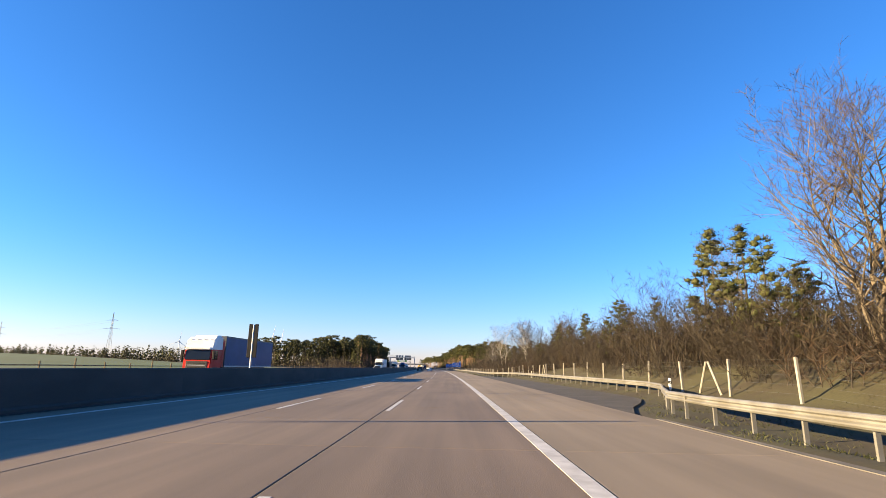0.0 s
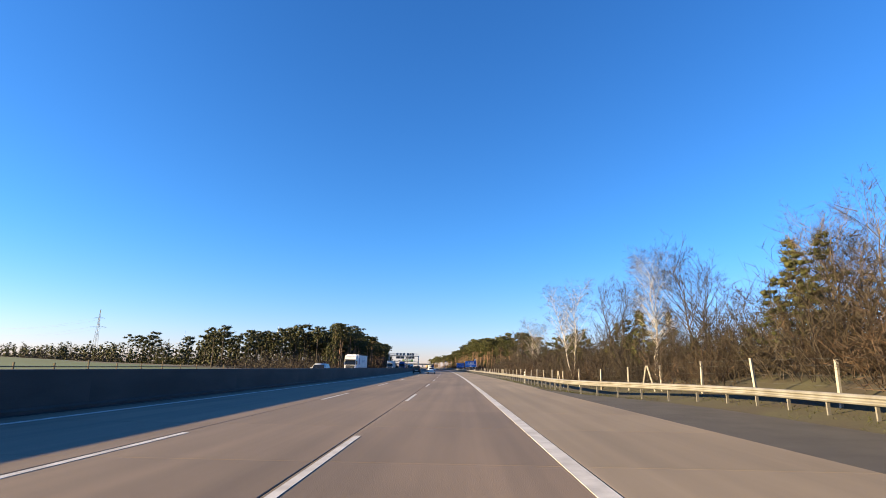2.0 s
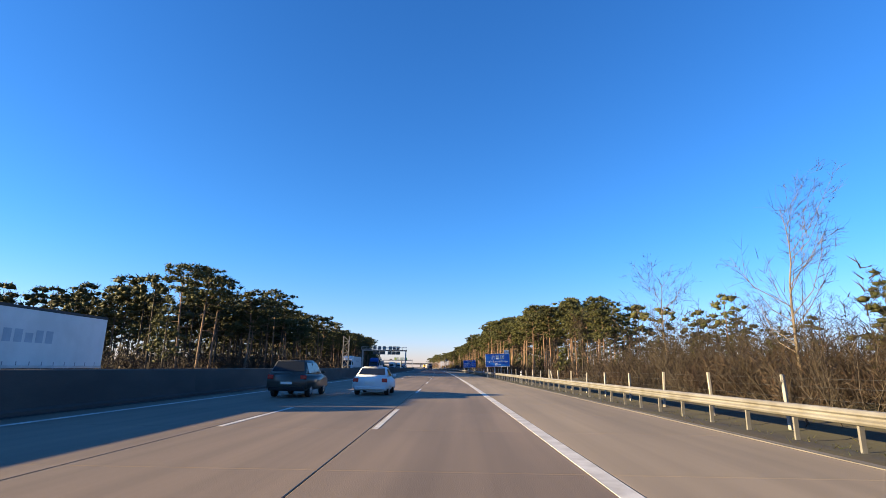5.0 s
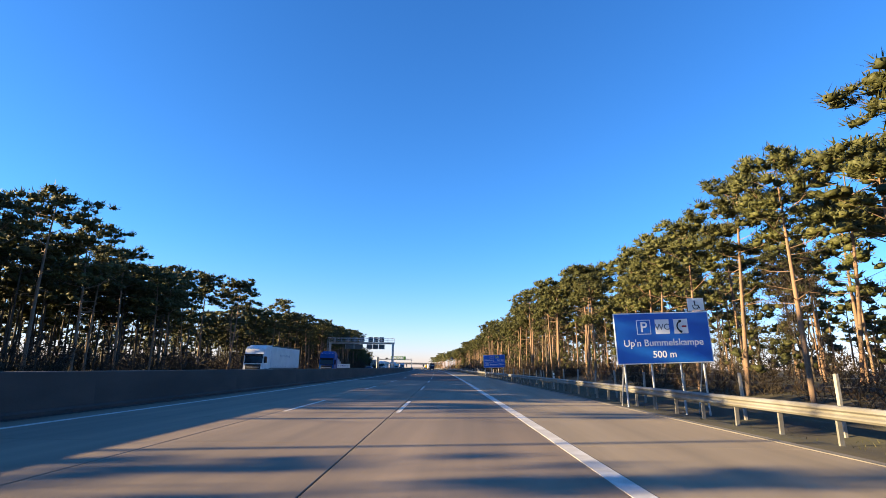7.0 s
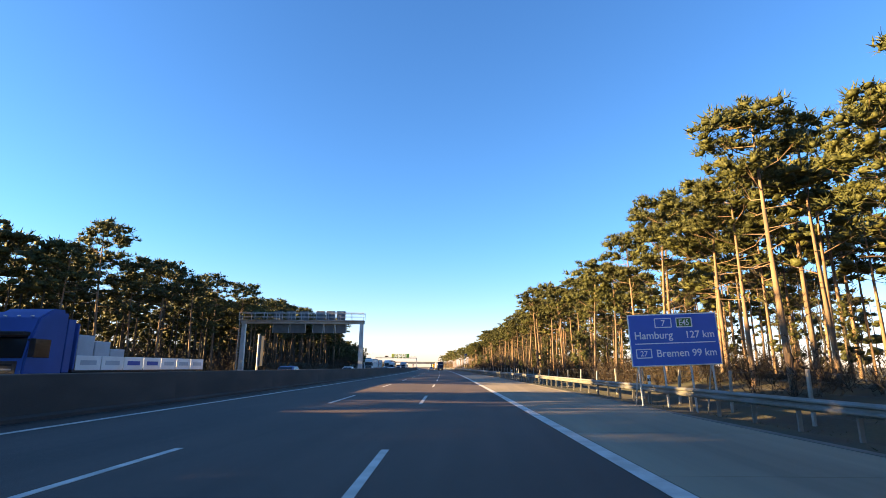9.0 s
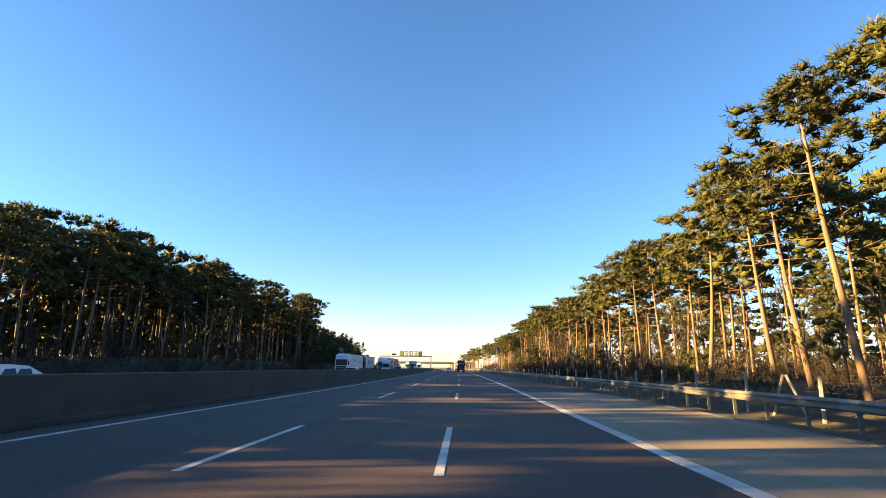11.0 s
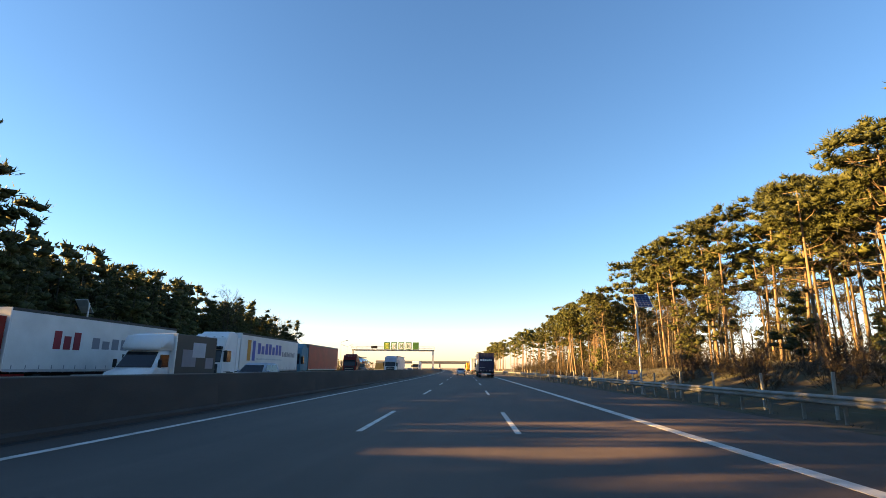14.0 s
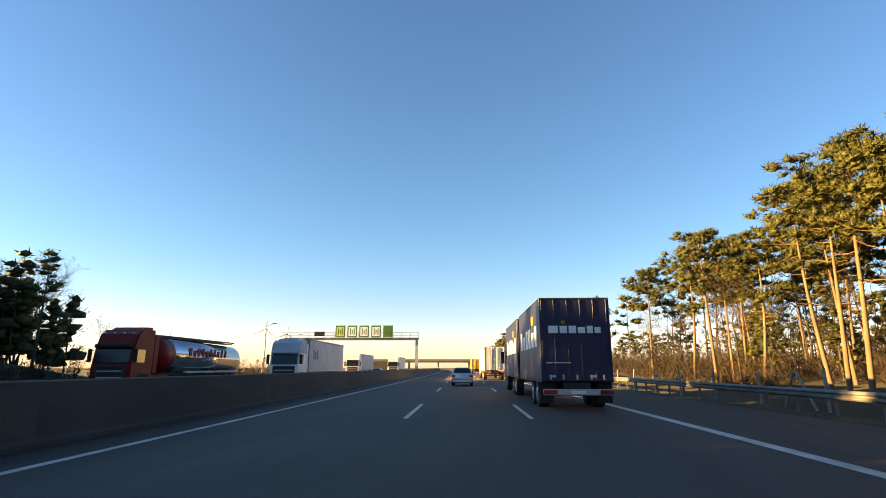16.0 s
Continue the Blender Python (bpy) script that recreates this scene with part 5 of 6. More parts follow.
# solar panel on its mast, with a cabinet and a small blue plate
sp = thing("solar_panel_mast", "tilted dark blue solar panel on a tall steel post", "solar panel", "", (10.4, 509.8, bank(10.4, 510)))
bm = bmesh.new()
rod(bm, (0, 0, -0.3), (0, 0, 6.5), 0.065)
part("post", bm, GREY_STEEL, sp)
SOLAR = mat("solar cells", (0.012, 0.022, 0.075), 0.12, 0, 0.1, 4, 0.05, 30, spec=0.8)
panel = part("solar_panel", slab(-0.50, 0.50, -0.66, 0.66, -0.025, 0.025, 0.008), GREY_STEEL, sp, "aluminium-framed solar panel")
panel.matrix_local = pose(0.45, -0.12, 6.25, 48, 0, 0)
for i in range(4):
    for j in range(6):
        part("cell", slab(-0.47 + i * 0.237, -0.47 + i * 0.237 + 0.222, -0.63 + j * 0.211, -0.63 + j * 0.211 + 0.198, 0.026, 0.031), SOLAR, panel)
part("back_strut", slab(0.0, 0.75, 0.02, 0.08, 6.15, 6.2), GREY_STEEL, sp)
far_sp = copy_thing(sp, pose(-31.0, 513.0, bank(-31.0, 513), 0, 0, 180))
far_sp["label"] = "tilted solar panel on a post with a grey control box"
part("control_box", slab(-0.55, 0.55, -0.2, 0.2, 1.3, 3.6, 0.03), GREY_STEEL, far_sp)
cb = thing("roadside_cabinet", "small grey steel cabinet on two posts in the grass", "cabinet", "", (12.6, 510.6, bank(12.6, 510.6)))
part("box", slab(-0.3, 0.3, -0.15, 0.15, 0.75, 1.15, 0.02), GREY_STEEL, cb)
for x in (-0.25, 0.25):
    part("leg", slab(x - 0.03, x + 0.03, -0.03, 0.03, -0.2, 0.75), GREY_STEEL, cb)
part("roof", slab(-0.34, 0.34, -0.19, 0.19, 1.15, 1.18), DARK_STEEL, cb)
bp = thing("kilometre_plate", "small blue plate on a short post in the verge", "road sign", "", (9.98, 510.2, bank(9.98, 510)))
part("plate", slab(-0.32, 0.32, -0.015, 0.015, 1.28, 1.52), SIGN_BLUE, bp)
part("number_bar", slab(-0.22, 0.22, -0.02, -0.016, 1.36, 1.44), SIGN_WHITE, bp)
part("post", slab(-0.025, 0.025, 0.016, 0.06, -0.2, 1.5), GREY_STEEL, bp)
# ---------------------------------------------------------------- vehicles
def extrude_profile(outline, half, taper_above=None, taper=1.0, bevel=0.05, segments=2):
    """A closed (y, z) outline made solid across x; above a height it narrows."""
    bm = bmesh.new()
    rings = []
    for s in (-1, 1):
        ring = []
        for y, z in outline:
            w = half
            if taper_above is not None and z > taper_above[0]:
                k = min(1, (z - taper_above[0]) / (taper_above[1] - taper_above[0]))
                w = half * (1 + (taper - 1) * k)
            ring.append(bm.verts.new((s * w, y, z)))
        rings.append(ring)
    n = len(outline)
    bm.faces.new(rings[0])
    bm.faces.new(rings[1][::-1])
    for i in range(n):
        bm.faces.new((rings[0][(i + 1) % n], rings[0][i], rings[1][i], rings[1][(i + 1) % n]))
    bmesh.ops.recalc_face_normals(bm, faces=bm.faces)
    if bevel:
        side = [e for e in bm.edges if abs(e.verts[0].co.x) > 0.01 and e.verts[0].co.x * e.verts[1].co.x > 0]
        bmesh.ops.bevel(bm, geom=side, offset=bevel, segments=segments, affect="EDGES")
    return bm


def wheel(parent, x, y, r, w):
    bm = bmesh.new()
    rod(bm, (x - w / 2, y, r), (x + w / 2, y, r), r, sides=22)
    bmesh.ops.bevel(bm, geom=[e for e in bm.edges if abs(e.verts[0].co.x - e.verts[1].co.x) < 1e-4], offset=0.03, segments=1, affect="EDGES")
    tyre = part("wheel", bm, RUBBER, parent, "black rubber tyre on a steel rim")
    bm = bmesh.new()
    s = 1 if x > 0 else -1
    rod(bm, (x + s * (w / 2 - 0.01), y, r), (x + s * (w / 2 + 0.012), y, r), r * 0.58, r * 0.5, sides=16)
    rod(bm, (x + s * w / 2, y, r), (x + s * (w / 2 + 0.05), y, r), r * 0.2, sides=10)
    part("rim", bm, RIM, tyre)


def cab(t, paint, roof=None, low=False):
    """A lorry's driving cab: front at y = 0, facing -y."""
    h = 3.35 if low else 3.75
    body = part("cab", extrude_profile([(0.12, 0.42), (0.02, 0.62), (0.0, 1.15), (0.03, 1.62), (0.20, 2.62), (0.50, h - 0.28), (0.95, h), (2.25, h + 0.06), (2.28, 0.95), (1.9, 0.80), (0.75, 0.78), (0.66, 0.42)], 1.24, bevel=0.07), paint, t)
    part("windscreen", extrude_profile([(0.015, 1.72), (0.005, 1.76), (0.175, 2.58), (0.20, 2.60), (0.24, 2.58), (0.10, 1.72)], 1.10, bevel=0.02), WINDOW, body, "dark windscreen")
    part("sun_visor", slab(-1.12, 1.12, -0.08, 0.34, 2.62, 2.84, 0.05), BLACK if roof is None else roof, body)
    part("grille_panel", slab(-0.95, 0.95, -0.022, 0.05, 0.74, 1.60, 0.03), FRAME, body, "dark grille panel")
    if roof is not None and not low:
        part("roof_cap", extrude_profile([(0.19, 2.60), (0.475, h - 0.26), (0.93, h + 0.012), (2.26, h + 0.072), (2.285, 2.60)], 1.252, bevel=0.05), roof, body, "roof shell in another colour")
    for x in (-0.55, 0.05):
        part("wiper", slab(x, x + 0.52, -0.012, 0.004, 1.745, 1.765), BLACK, body)
    for x in (-0.9, -0.3, 0.3, 0.9):
        part("marker_lamp", slab(x - 0.05, x + 0.05, 0.40, 0.52, h - 0.24, h - 0.18, 0.01), LAMP_GLASS, body)
    for k in range(4):
        part("grille_bar", slab(-0.78, 0.78, -0.035, 0.05, 0.82 + 0.19 * k, 0.90 + 0.19 * k, 0.015), RIM if k % 2 == 0 else BLACK, body)
    part("bumper", slab(-1.25, 1.25, -0.06, 0.5, 0.32, 0.70, 0.06), paint, body)
    part("number_plate", slab(-0.26, 0.26, -0.075, -0.06, 0.44, 0.55), PLATE, body)
    for s in (-1, 1):
        part("headlight", slab(s * 1.0 - 0.20, s * 1.0 + 0.20, -0.075, 0.1, 0.52, 0.72, 0.04), LAMP_GLASS, body)
        part("side_window", slab(min(s * 1.235, s * 1.255), max(s * 1.235, s * 1.255), 0.42, 1.35, 1.75, 2.55, 0.01), WINDOW, body)
        m = part("mirror", slab(s * 1.42 - 0.12, s * 1.42 + 0.12, 0.02, 0.14, 1.75, 2.55, 0.04), BLACK, body)
        part("mirror_arm", slab(min(s * 1.2, s * 1.4), max(s * 1.2, s * 1.4), 0.08, 0.13, 2.45, 2.51), BLACK, m)
        part("wheel_arch", slab(s * 1.13 - 0.14, s * 1.13 + 0.14, 0.80, 1.95, 0.78, 1.08, 0.06), BLACK, body)
        part("door_line", slab(min(s * 1.236, s * 1.246), max(s * 1.236, s * 1.246), 0.38, 1.42, 1.05, 1.08), BLACK, body)
        part("side_deflector", slab(min(s * 1.16, s * 1.24), max(s * 1.16, s * 1.24), 2.28, 2.75, 1.1, h - 0.2, 0.02), paint, body)
    if not low:
        part("roof_deflector", extrude_profile([(1.1, h - 0.02), (1.5, h + 0.20), (2.2, 3.98), (2.25, h)], 1.05, bevel=0.04), paint if roof is None else roof, body)
    return body


def bars(parent, x, y0, y1, z0, z1, material, n, name="lettering_bar"):
    """Lettering too small or a firm's own: plain upright bars on a side wall at x."""
    s = 1 if x > 0 else -1
    step = (y1 - y0) / n
    for i in range(n):
        a = y0 + step * (i + 0.14)
        b = y0 + step * (i + 0.86)
        part(name, slab(min(x, x + s * 0.006), max(x, x + s * 0.006), a, b, z0, z1 - (z1 - z0) * (0.25 if i % 3 == 1 else 0)), material, parent)


def semi(label, at, paint, load, kind="curtain", roof=None, turn=0.0, marks=()):
    t = thing("lorry", label, "lorry", "lorries on the motorway", at, turn)
    cab(t, paint, roof, False)
    part("chassis", slab(-0.5, 0.5, 0.8, 6.2, 0.62, 0.95, 0.03), FRAME, t)
    for s in (-1, 1):
        part("fuel_tank", slab(s * 0.96 - 0.24, s * 0.96 + 0.24, 2.5, 4.1, 0.45, 1.0, 0.1), RIM, t)
        part("side_skirt", slab(min(s * 1.2, s * 1.24), max(s * 1.2, s * 1.24), 2.35, 4.25, 0.36, 1.02, 0.02), paint, t)
        part("step", slab(s * 1.18 - 0.06, s * 1.18 + 0.06, 0.45, 0.85, 0.45, 0.55, 0.01), BLACK, t)
    for s in (-1, 1):
        wheel(t, s * 1.06, 1.40, 0.5, 0.32)
        wheel(t, s * 0.98, 5.0, 0.5, 0.55)
        for y in (11.6, 12.9, 14.2):
            wheel(t, s * 1.05, y, 0.5, 0.38)
    if kind == "curtain":
        b = part("trailer_body", slab(-1.26, 1.26, 2.95, 16.5, 1.18, 3.93, 0.03), load, t)
        for s in (-1, 1):
            part("top_rail", slab(min(s * 1.255, s * 1.275), max(s * 1.255, s * 1.275), 2.95, 16.5, 3.84, 3.98, 0.008), DARK_STEEL if load is not WHITE_TARP else FRAME, b)
            part("bottom_rail", slab(min(s * 1.255, s * 1.275), max(s * 1.255, s * 1.275), 2.95, 16.5, 1.10, 1.24, 0.008), GREY_STEEL, b)
            for i in range(17):
                y = 3.4 + i * 0.78
                part("strap", slab(min(s * 1.262, s * 1.270), max(s * 1.262, s * 1.270), y - 0.02, y + 0.02, 1.05, 1.42), MARK_GREY, b)
            part("side_guard", slab(min(s * 1.15, s * 1.2), max(s * 1.15, s * 1.2), 7.2, 10.7, 0.55, 0.95, 0.02), GREY_STEEL, t)
        part("front_wall", slab(-1.27, 1.27, 2.90, 2.96, 1.15, 3.98, 0.02), WHITE if load is WHITE_TARP else DARK_STEEL, b)
        for y0, y1, z0, z1, m, n in marks:
            bars(b, 1.264, y0, y1, z0, z1, m, n)
    elif kind == "tank":
        bm = bmesh.new()
        rod(bm, (0, 3.3, 2.35), (0, 4.9, 2.30), 1.12, 1.22, 28)
        part("tank_front", bm, DARK_RED, t, "red painted front shell of the tank", True)
        bm = bmesh.new()
        rod(bm, (0, 4.9, 2.30), (0, 15.6, 2.10), 1.22, 1.18, 28)
        rod(bm, (0, 15.6, 2.10), (0, 16.0, 2.10), 1.18, 0.8, 28)
        b = part("tank", bm, TANK_STEEL, t, "polished steel tank barrel", True)
        part("walkway", slab(-0.45, 0.45, 3.8, 15.4, 3.44, 3.50, 0.01), FRAME, b)
        for s in (-1, 1):
            part("walkway_rail", slab(s * 0.5 - 0.03, s * 0.5 + 0.03, 3.8, 15.6, 3.52, 3.62), FRAME, b)
            part("hose_box", slab(s * 1.05 - 0.12, s * 1.05 + 0.12, 6.6, 15.4, 1.05, 1.22, 0.03), GREY_STEEL, b)
        for i in range(5):
            part("ring", slab(-0.7, 0.7, 5.2 + i * 2.4, 5.3 + i * 2.4, 1.0, 1.1), FRAME, b)
        for y0, y1, z0, z1, m, n in marks:
            bars(b, 1.215, y0, y1, z0, z1, m, n)
    elif kind == "flatbed":
        b = part("load_floor", slab(-1.26, 1.26, 2.95, 16.5, 1.12, 1.28, 0.02), FRAME, t)
        part("headboard", slab(-1.26, 1.26, 2.95, 3.05, 1.2, 3.4, 0.02), paint, t)
        for i in range(7):
            y = 3.1 + i * 1.9
            for s in (-1, 1):
                part("drop_side", slab(min(s * 1.24, s * 1.28), max(s * 1.24, s * 1.28), y, y + 1.84, 1.2, 1.9, 0.015), WHITE, b, "white drop side")
                part("lettering_bar", slab(min(s * 1.281, s * 1.286), max(s * 1.281, s * 1.286), y + 0.3, y + 1.5, 1.45, 1.68), MARK_BLUE if i in (2, 3) else GREY_TARP, b)
        for i, (y, h) in enumerate(((3.3, 2.9), (4.6, 2.65), (5.9, 2.3))):
            part("load_crate", slab(-1.1, 1.1, y, y + 1.2, 1.28, h, 0.03), GREY_TARP, t, "pale stacked load")
    part("underride_bar", slab(-1.2, 1.2, 16.35, 16.45, 0.5, 0.62, 0.01), FRAME, t)
    for s in (-1, 1):
        part("tail_light", slab(s * 1.0 - 0.2, s * 1.0 + 0.2, 16.44, 16.50, 0.82, 0.98, 0.02), RED_LAMP, t)
    part("trailer_frame", slab(-0.55, 0.55, 4.2, 16.3, 0.85, 1.12, 0.03), FRAME, t)
    return t


def car(label, at, paint, turn=0.0, kind="saloon", group="cars on the motorway"):
    """A car, front at y = 0, facing -y, about 4.4 m long."""
    t = thing("car", label, "car", group, at, turn)
    if kind == "suv":
        low = [(0.05, 0.32), (0.0, 0.55), (0.1, 0.88), (1.15, 1.06), (4.35, 1.08), (4.48, 0.95), (4.5, 0.4), (4.4, 0.30)]
        top = [(1.15, 1.03), (1.9, 1.60), (2.3, 1.70), (3.9, 1.68), (4.35, 1.10), (4.35, 1.03)]
        half, tall = 0.92, 1.70
    elif kind == "estate":
        low = [(0.05, 0.28), (0.0, 0.48), (0.1, 0.72), (1.15, 0.92), (4.25, 0.95), (4.38, 0.82), (4.4, 0.38), (4.3, 0.26)]
        top = [(1.15, 0.89), (1.95, 1.40), (2.4, 1.48), (3.7, 1.44), (4.22, 0.98), (4.22, 0.89)]
        half, tall = 0.89, 1.48
    else:
        low = [(0.05, 0.26), (0.0, 0.46), (0.1, 0.70), (1.25, 0.90), (4.35, 0.95), (4.48, 0.80), (4.5, 0.36), (4.4, 0.25)]
        top = [(1.25, 0.87), (2.05, 1.36), (2.5, 1.44), (3.2, 1.40), (4.05, 0.97), (4.05, 0.87)]
        half, tall = 0.90, 1.44
    body = part("body", extrude_profile(low, half, bevel=0.09, segments=3), paint, t, smooth=True)
    belt = low[3][1]
    cabin = part("cabin", extrude_profile(top, half - 0.05, (belt, tall), 0.78, 0.06, 3), paint, t, smooth=True)
    ys, zs = [p[0] for p in top], [p[1] for p in top]
    # windscreen, rear window and side glass stand a little proud of the cabin
    for name, (ya, za), (yb, zb), off in (("windscreen", top[0], top[1], -0.012), ("rear_window", top[4], top[3], 0.012)):
        bm = bmesh.new()
        fr = []
        for k, xx in ((0.14, -1), (0.14, 1), (0.90, 1), (0.90, -1)):
            y1, z1 = ya + (yb - ya) * k, za + (zb - za) * k
            w = (half - 0.05) * (1 - 0.22 * max(0, min(1, (z1 - belt) / (tall - belt)))) - 0.09
            fr.append((xx * w, y1 + off, z1 + 0.006))
        f0 = [bm.verts.new(p) for p in fr]
        f1 = [bm.verts.new((p[0], p[1] - off * 1.6, p[2] - 0.02)) for p in fr]
        bm.faces.new(f0)
        bm.faces.new(f1[::-1])
        for i in range(4):
            bm.faces.new((f0[i], f1[i], f1[(i + 1) % 4], f0[(i + 1) % 4]))
        bmesh.ops.recalc_face_normals(bm, faces=bm.faces)
        part(name, bm, WINDOW, cabin)
    for s in (-1, 1):
        for y0, y1 in ((ys[1] + 0.05, (ys[1] + ys[3]) / 2 - 0.05), ((ys[1] + ys[3]) / 2 + 0.05, ys[3] - 0.02)):
            bm = bmesh.new()
            pts = []
            for y1q, z1 in ((y0 - 0.25, belt + 0.05), (y1 + 0.05, belt + 0.05), (y1, tall - 0.12), (y0 + 0.1, tall - 0.14)):
                w = (half - 0.05) * (1 - 0.22 * max(0, min(1, (z1 - belt) / (tall - belt)))) + 0.006
                pts.append((s * w, y1q, z1))
            f0 = [bm.verts.new(p) for p in pts]
            f1 = [bm.verts.new((p[0] - s * 0.02, p[1], p[2])) for p in pts]
            bm.faces.new(f0)
            bm.faces.new(f1[::-1])
            for i in range(4):
                bm.faces.new((f0[i], f1[i], f1[(i + 1) % 4], f0[(i + 1) % 4]))
            bmesh.ops.recalc_face_normals(bm, faces=bm.faces)
            part("side_window", bm, WINDOW, cabin)
        part("headlight", slab(s * 0.66 - 0.16, s * 0.66 + 0.16, 0.0, 0.14, belt - 0.28, belt - 0.14, 0.03), LAMP_GLASS, body)
        part("tail_light", slab(s * (half - 0.17) - 0.14, s * (half - 0.17) + 0.14, low[5][0] - 0.10, low[5][0] + 0.02, belt - 0.24, belt - 0.04, 0.03), RED_LAMP, body)
        part("mirror", slab(s * (half + 0.09) - 0.10, s * (half + 0.09) + 0.10, ys[0] + 0.45, ys[0] + 0.56, belt + 0.02, belt + 0.15, 0.03), paint, cabin)
        wheel(t, s * (half - 0.12), 0.85, 0.32, 0.22)
        wheel(t, s * (half - 0.12), 3.55, 0.32, 0.22)
    part("number_plate", slab(-0.26, 0.26, low[6][0] - 0.02, low[6][0] + 0.012, 0.60, 0.71), PLATE, body)
    part("bumper", slab(-half + 0.1, half - 0.1, low[6][0] - 0.1, low[6][0] + 0.02, 0.30, 0.48, 0.03), BLACK if kind == "suv" else paint, body)
    part("roof_trim", slab(-0.5, 0.5, ys[3] - 0.12, ys[3] + 0.02, tall - 0.07, tall - 0.03, 0.01), BLACK, cabin)
    return t


# oncoming, on the opposite carriageway
semi("red lorry with white roof and grey-blue curtain trailer", (-20.3, 47.0, 0), RED, GREY_BLUE_TARP, roof=WHITE)
semi("white lorry with pale blue-marked trailer", (-19.4, 181.0, 0), WHITE, WHITE_TARP, marks=((4.0, 5.2, 1.8, 3.2, MARK_BLUE, 2), (8.0, 12.5, 2.3, 2.9, GREY_TARP, 7)))
semi("white lorry with plain white curtain trailer", (-21.9, 300.0, 0), WHITE, WHITE_TARP, marks=((6.5, 11.5, 2.6, 2.9, GREY_TARP, 9),))
semi("bright blue lorry with flatbed trailer and white drop sides", (-18.0, 324.4, 0), BLUE, WHITE, "flatbed")
semi("white lorry with grey-lettered white curtain trailer", (-22.6, 472.5, 0), WHITE, WHITE_TARP, marks=((5.6, 8.2, 2.5, 3.0, MARK_GREY, 6), (10.0, 14.6, 2.3, 2.7, GREY_TARP, 10)))
semi("dark red lorry with a white curtain trailer", (-23.0, 493.0, 0), DARK_RED, WHITE_TARP, marks=((5.5, 7.5, 2.2, 3.1, MARK_RED, 3), (8.2, 13.0, 2.3, 2.9, MARK_GREY, 6)))
semi("white lorry with orange and blue bars on its trailer", (-19.8, 510.2, 0), WHITE, WHITE_TARP, marks=((4.0, 4.9, 1.9, 3.5, ORANGE, 1), (5.0, 5.8, 1.9, 3.5, MARK_BLUE, 1), (6.1, 11.8, 2.45, 3.35, MARK_BLUE, 7), (12.0, 15.6, 2.35, 2.8, MARK_GREY, 9), (6.0, 12.0, 2.0, 2.12, GREY_TARP, 14)))
semi("teal lorry with a brick-red curtain trailer", (-20.3, 529.5, 0), TEAL, ORANGE_TARP)
semi("dark red lorry with a polished steel tank trailer", (-23.2, 573.2, 0), DARK_RED, TANK_STEEL, "tank", marks=((6.6, 12.8, 2.25, 2.85, MARK_RED, 10),))
semi("white lorry with a pale grey curtain trailer", (-17.2, 586.5, 0), WHITE, GREY_TARP, roof=GREY_TARP, marks=((4.2, 6.0, 2.2, 3.1, GREY_BLUE_TARP, 3),))
semi("white lorry with white curtain trailer in the far traffic", (-18.2, 668.0, 0), WHITE, WHITE_TARP)
semi("white lorry with pale grey trailer in the far traffic", (-22.3, 640.0, 0), WHITE, GREY_TARP)
hut = thing("road_sign", "large road sign seen from its bare grey-blue back, on steel legs", "road sign", "", (-35.0, 572.5, bank(-35.0, 572.5)))
part("panel", slab(-2.1, 2.1, 0, 0.30, 0.75, 4.55, 0.03), GREY_STEEL, hut)
for x in (-0.75, 0.75):
    part("back_beam", slab(x - 0.07, x + 0.07, -0.09, 0.0, 0.5, 4.5, 0.01), DARK_STEEL, hut)
for x in (-1.7, -0.75, 0.75, 1.7):
    bm = bmesh.new()
    rod(bm, (x, 0.12, -0.4), (x, 0.12, 0.8), 0.07, sides=8)
    part("leg", bm, GREY_STEEL, hut)
for x in (-0.75, 0.75):
    bm = bmesh.new()
    rod(bm, (x, 1.1, -0.4), (x, 0.25, 1.2), 0.05, sides=8)
    part("strut", bm, GREY_STEEL, hut)
part("roof_lamp", slab(1.45, 1.7, -0.05, 0.15, 4.55, 4.85, 0.05), DARK_STEEL, hut)
car("silver estate car in the lane beside the median", (-14.5, 131.0, 0), SILVER, 0, "suv")
car("blue estate car in the lane beside the median", (-14.6, 352.0, 0), BLUE_CAR, 0, "estate")
car("white saloon car in the lane beside the median", (-14.4, 384.0, 0), WHITE, 0, "saloon")
car("silver saloon car in the lane beside the median", (-14.0, 437.0, 0), SILVER, 0, "saloon")
car("pale blue van-like car in the lane beside the median", (-15.4, 506.5, 0), enamel("pale blue car enamel", (0.25, 0.36, 0.42)), 0, "suv")
car("white saloon car in the far traffic", (-18.0, 640.0, 0), WHITE, 0, "saloon")


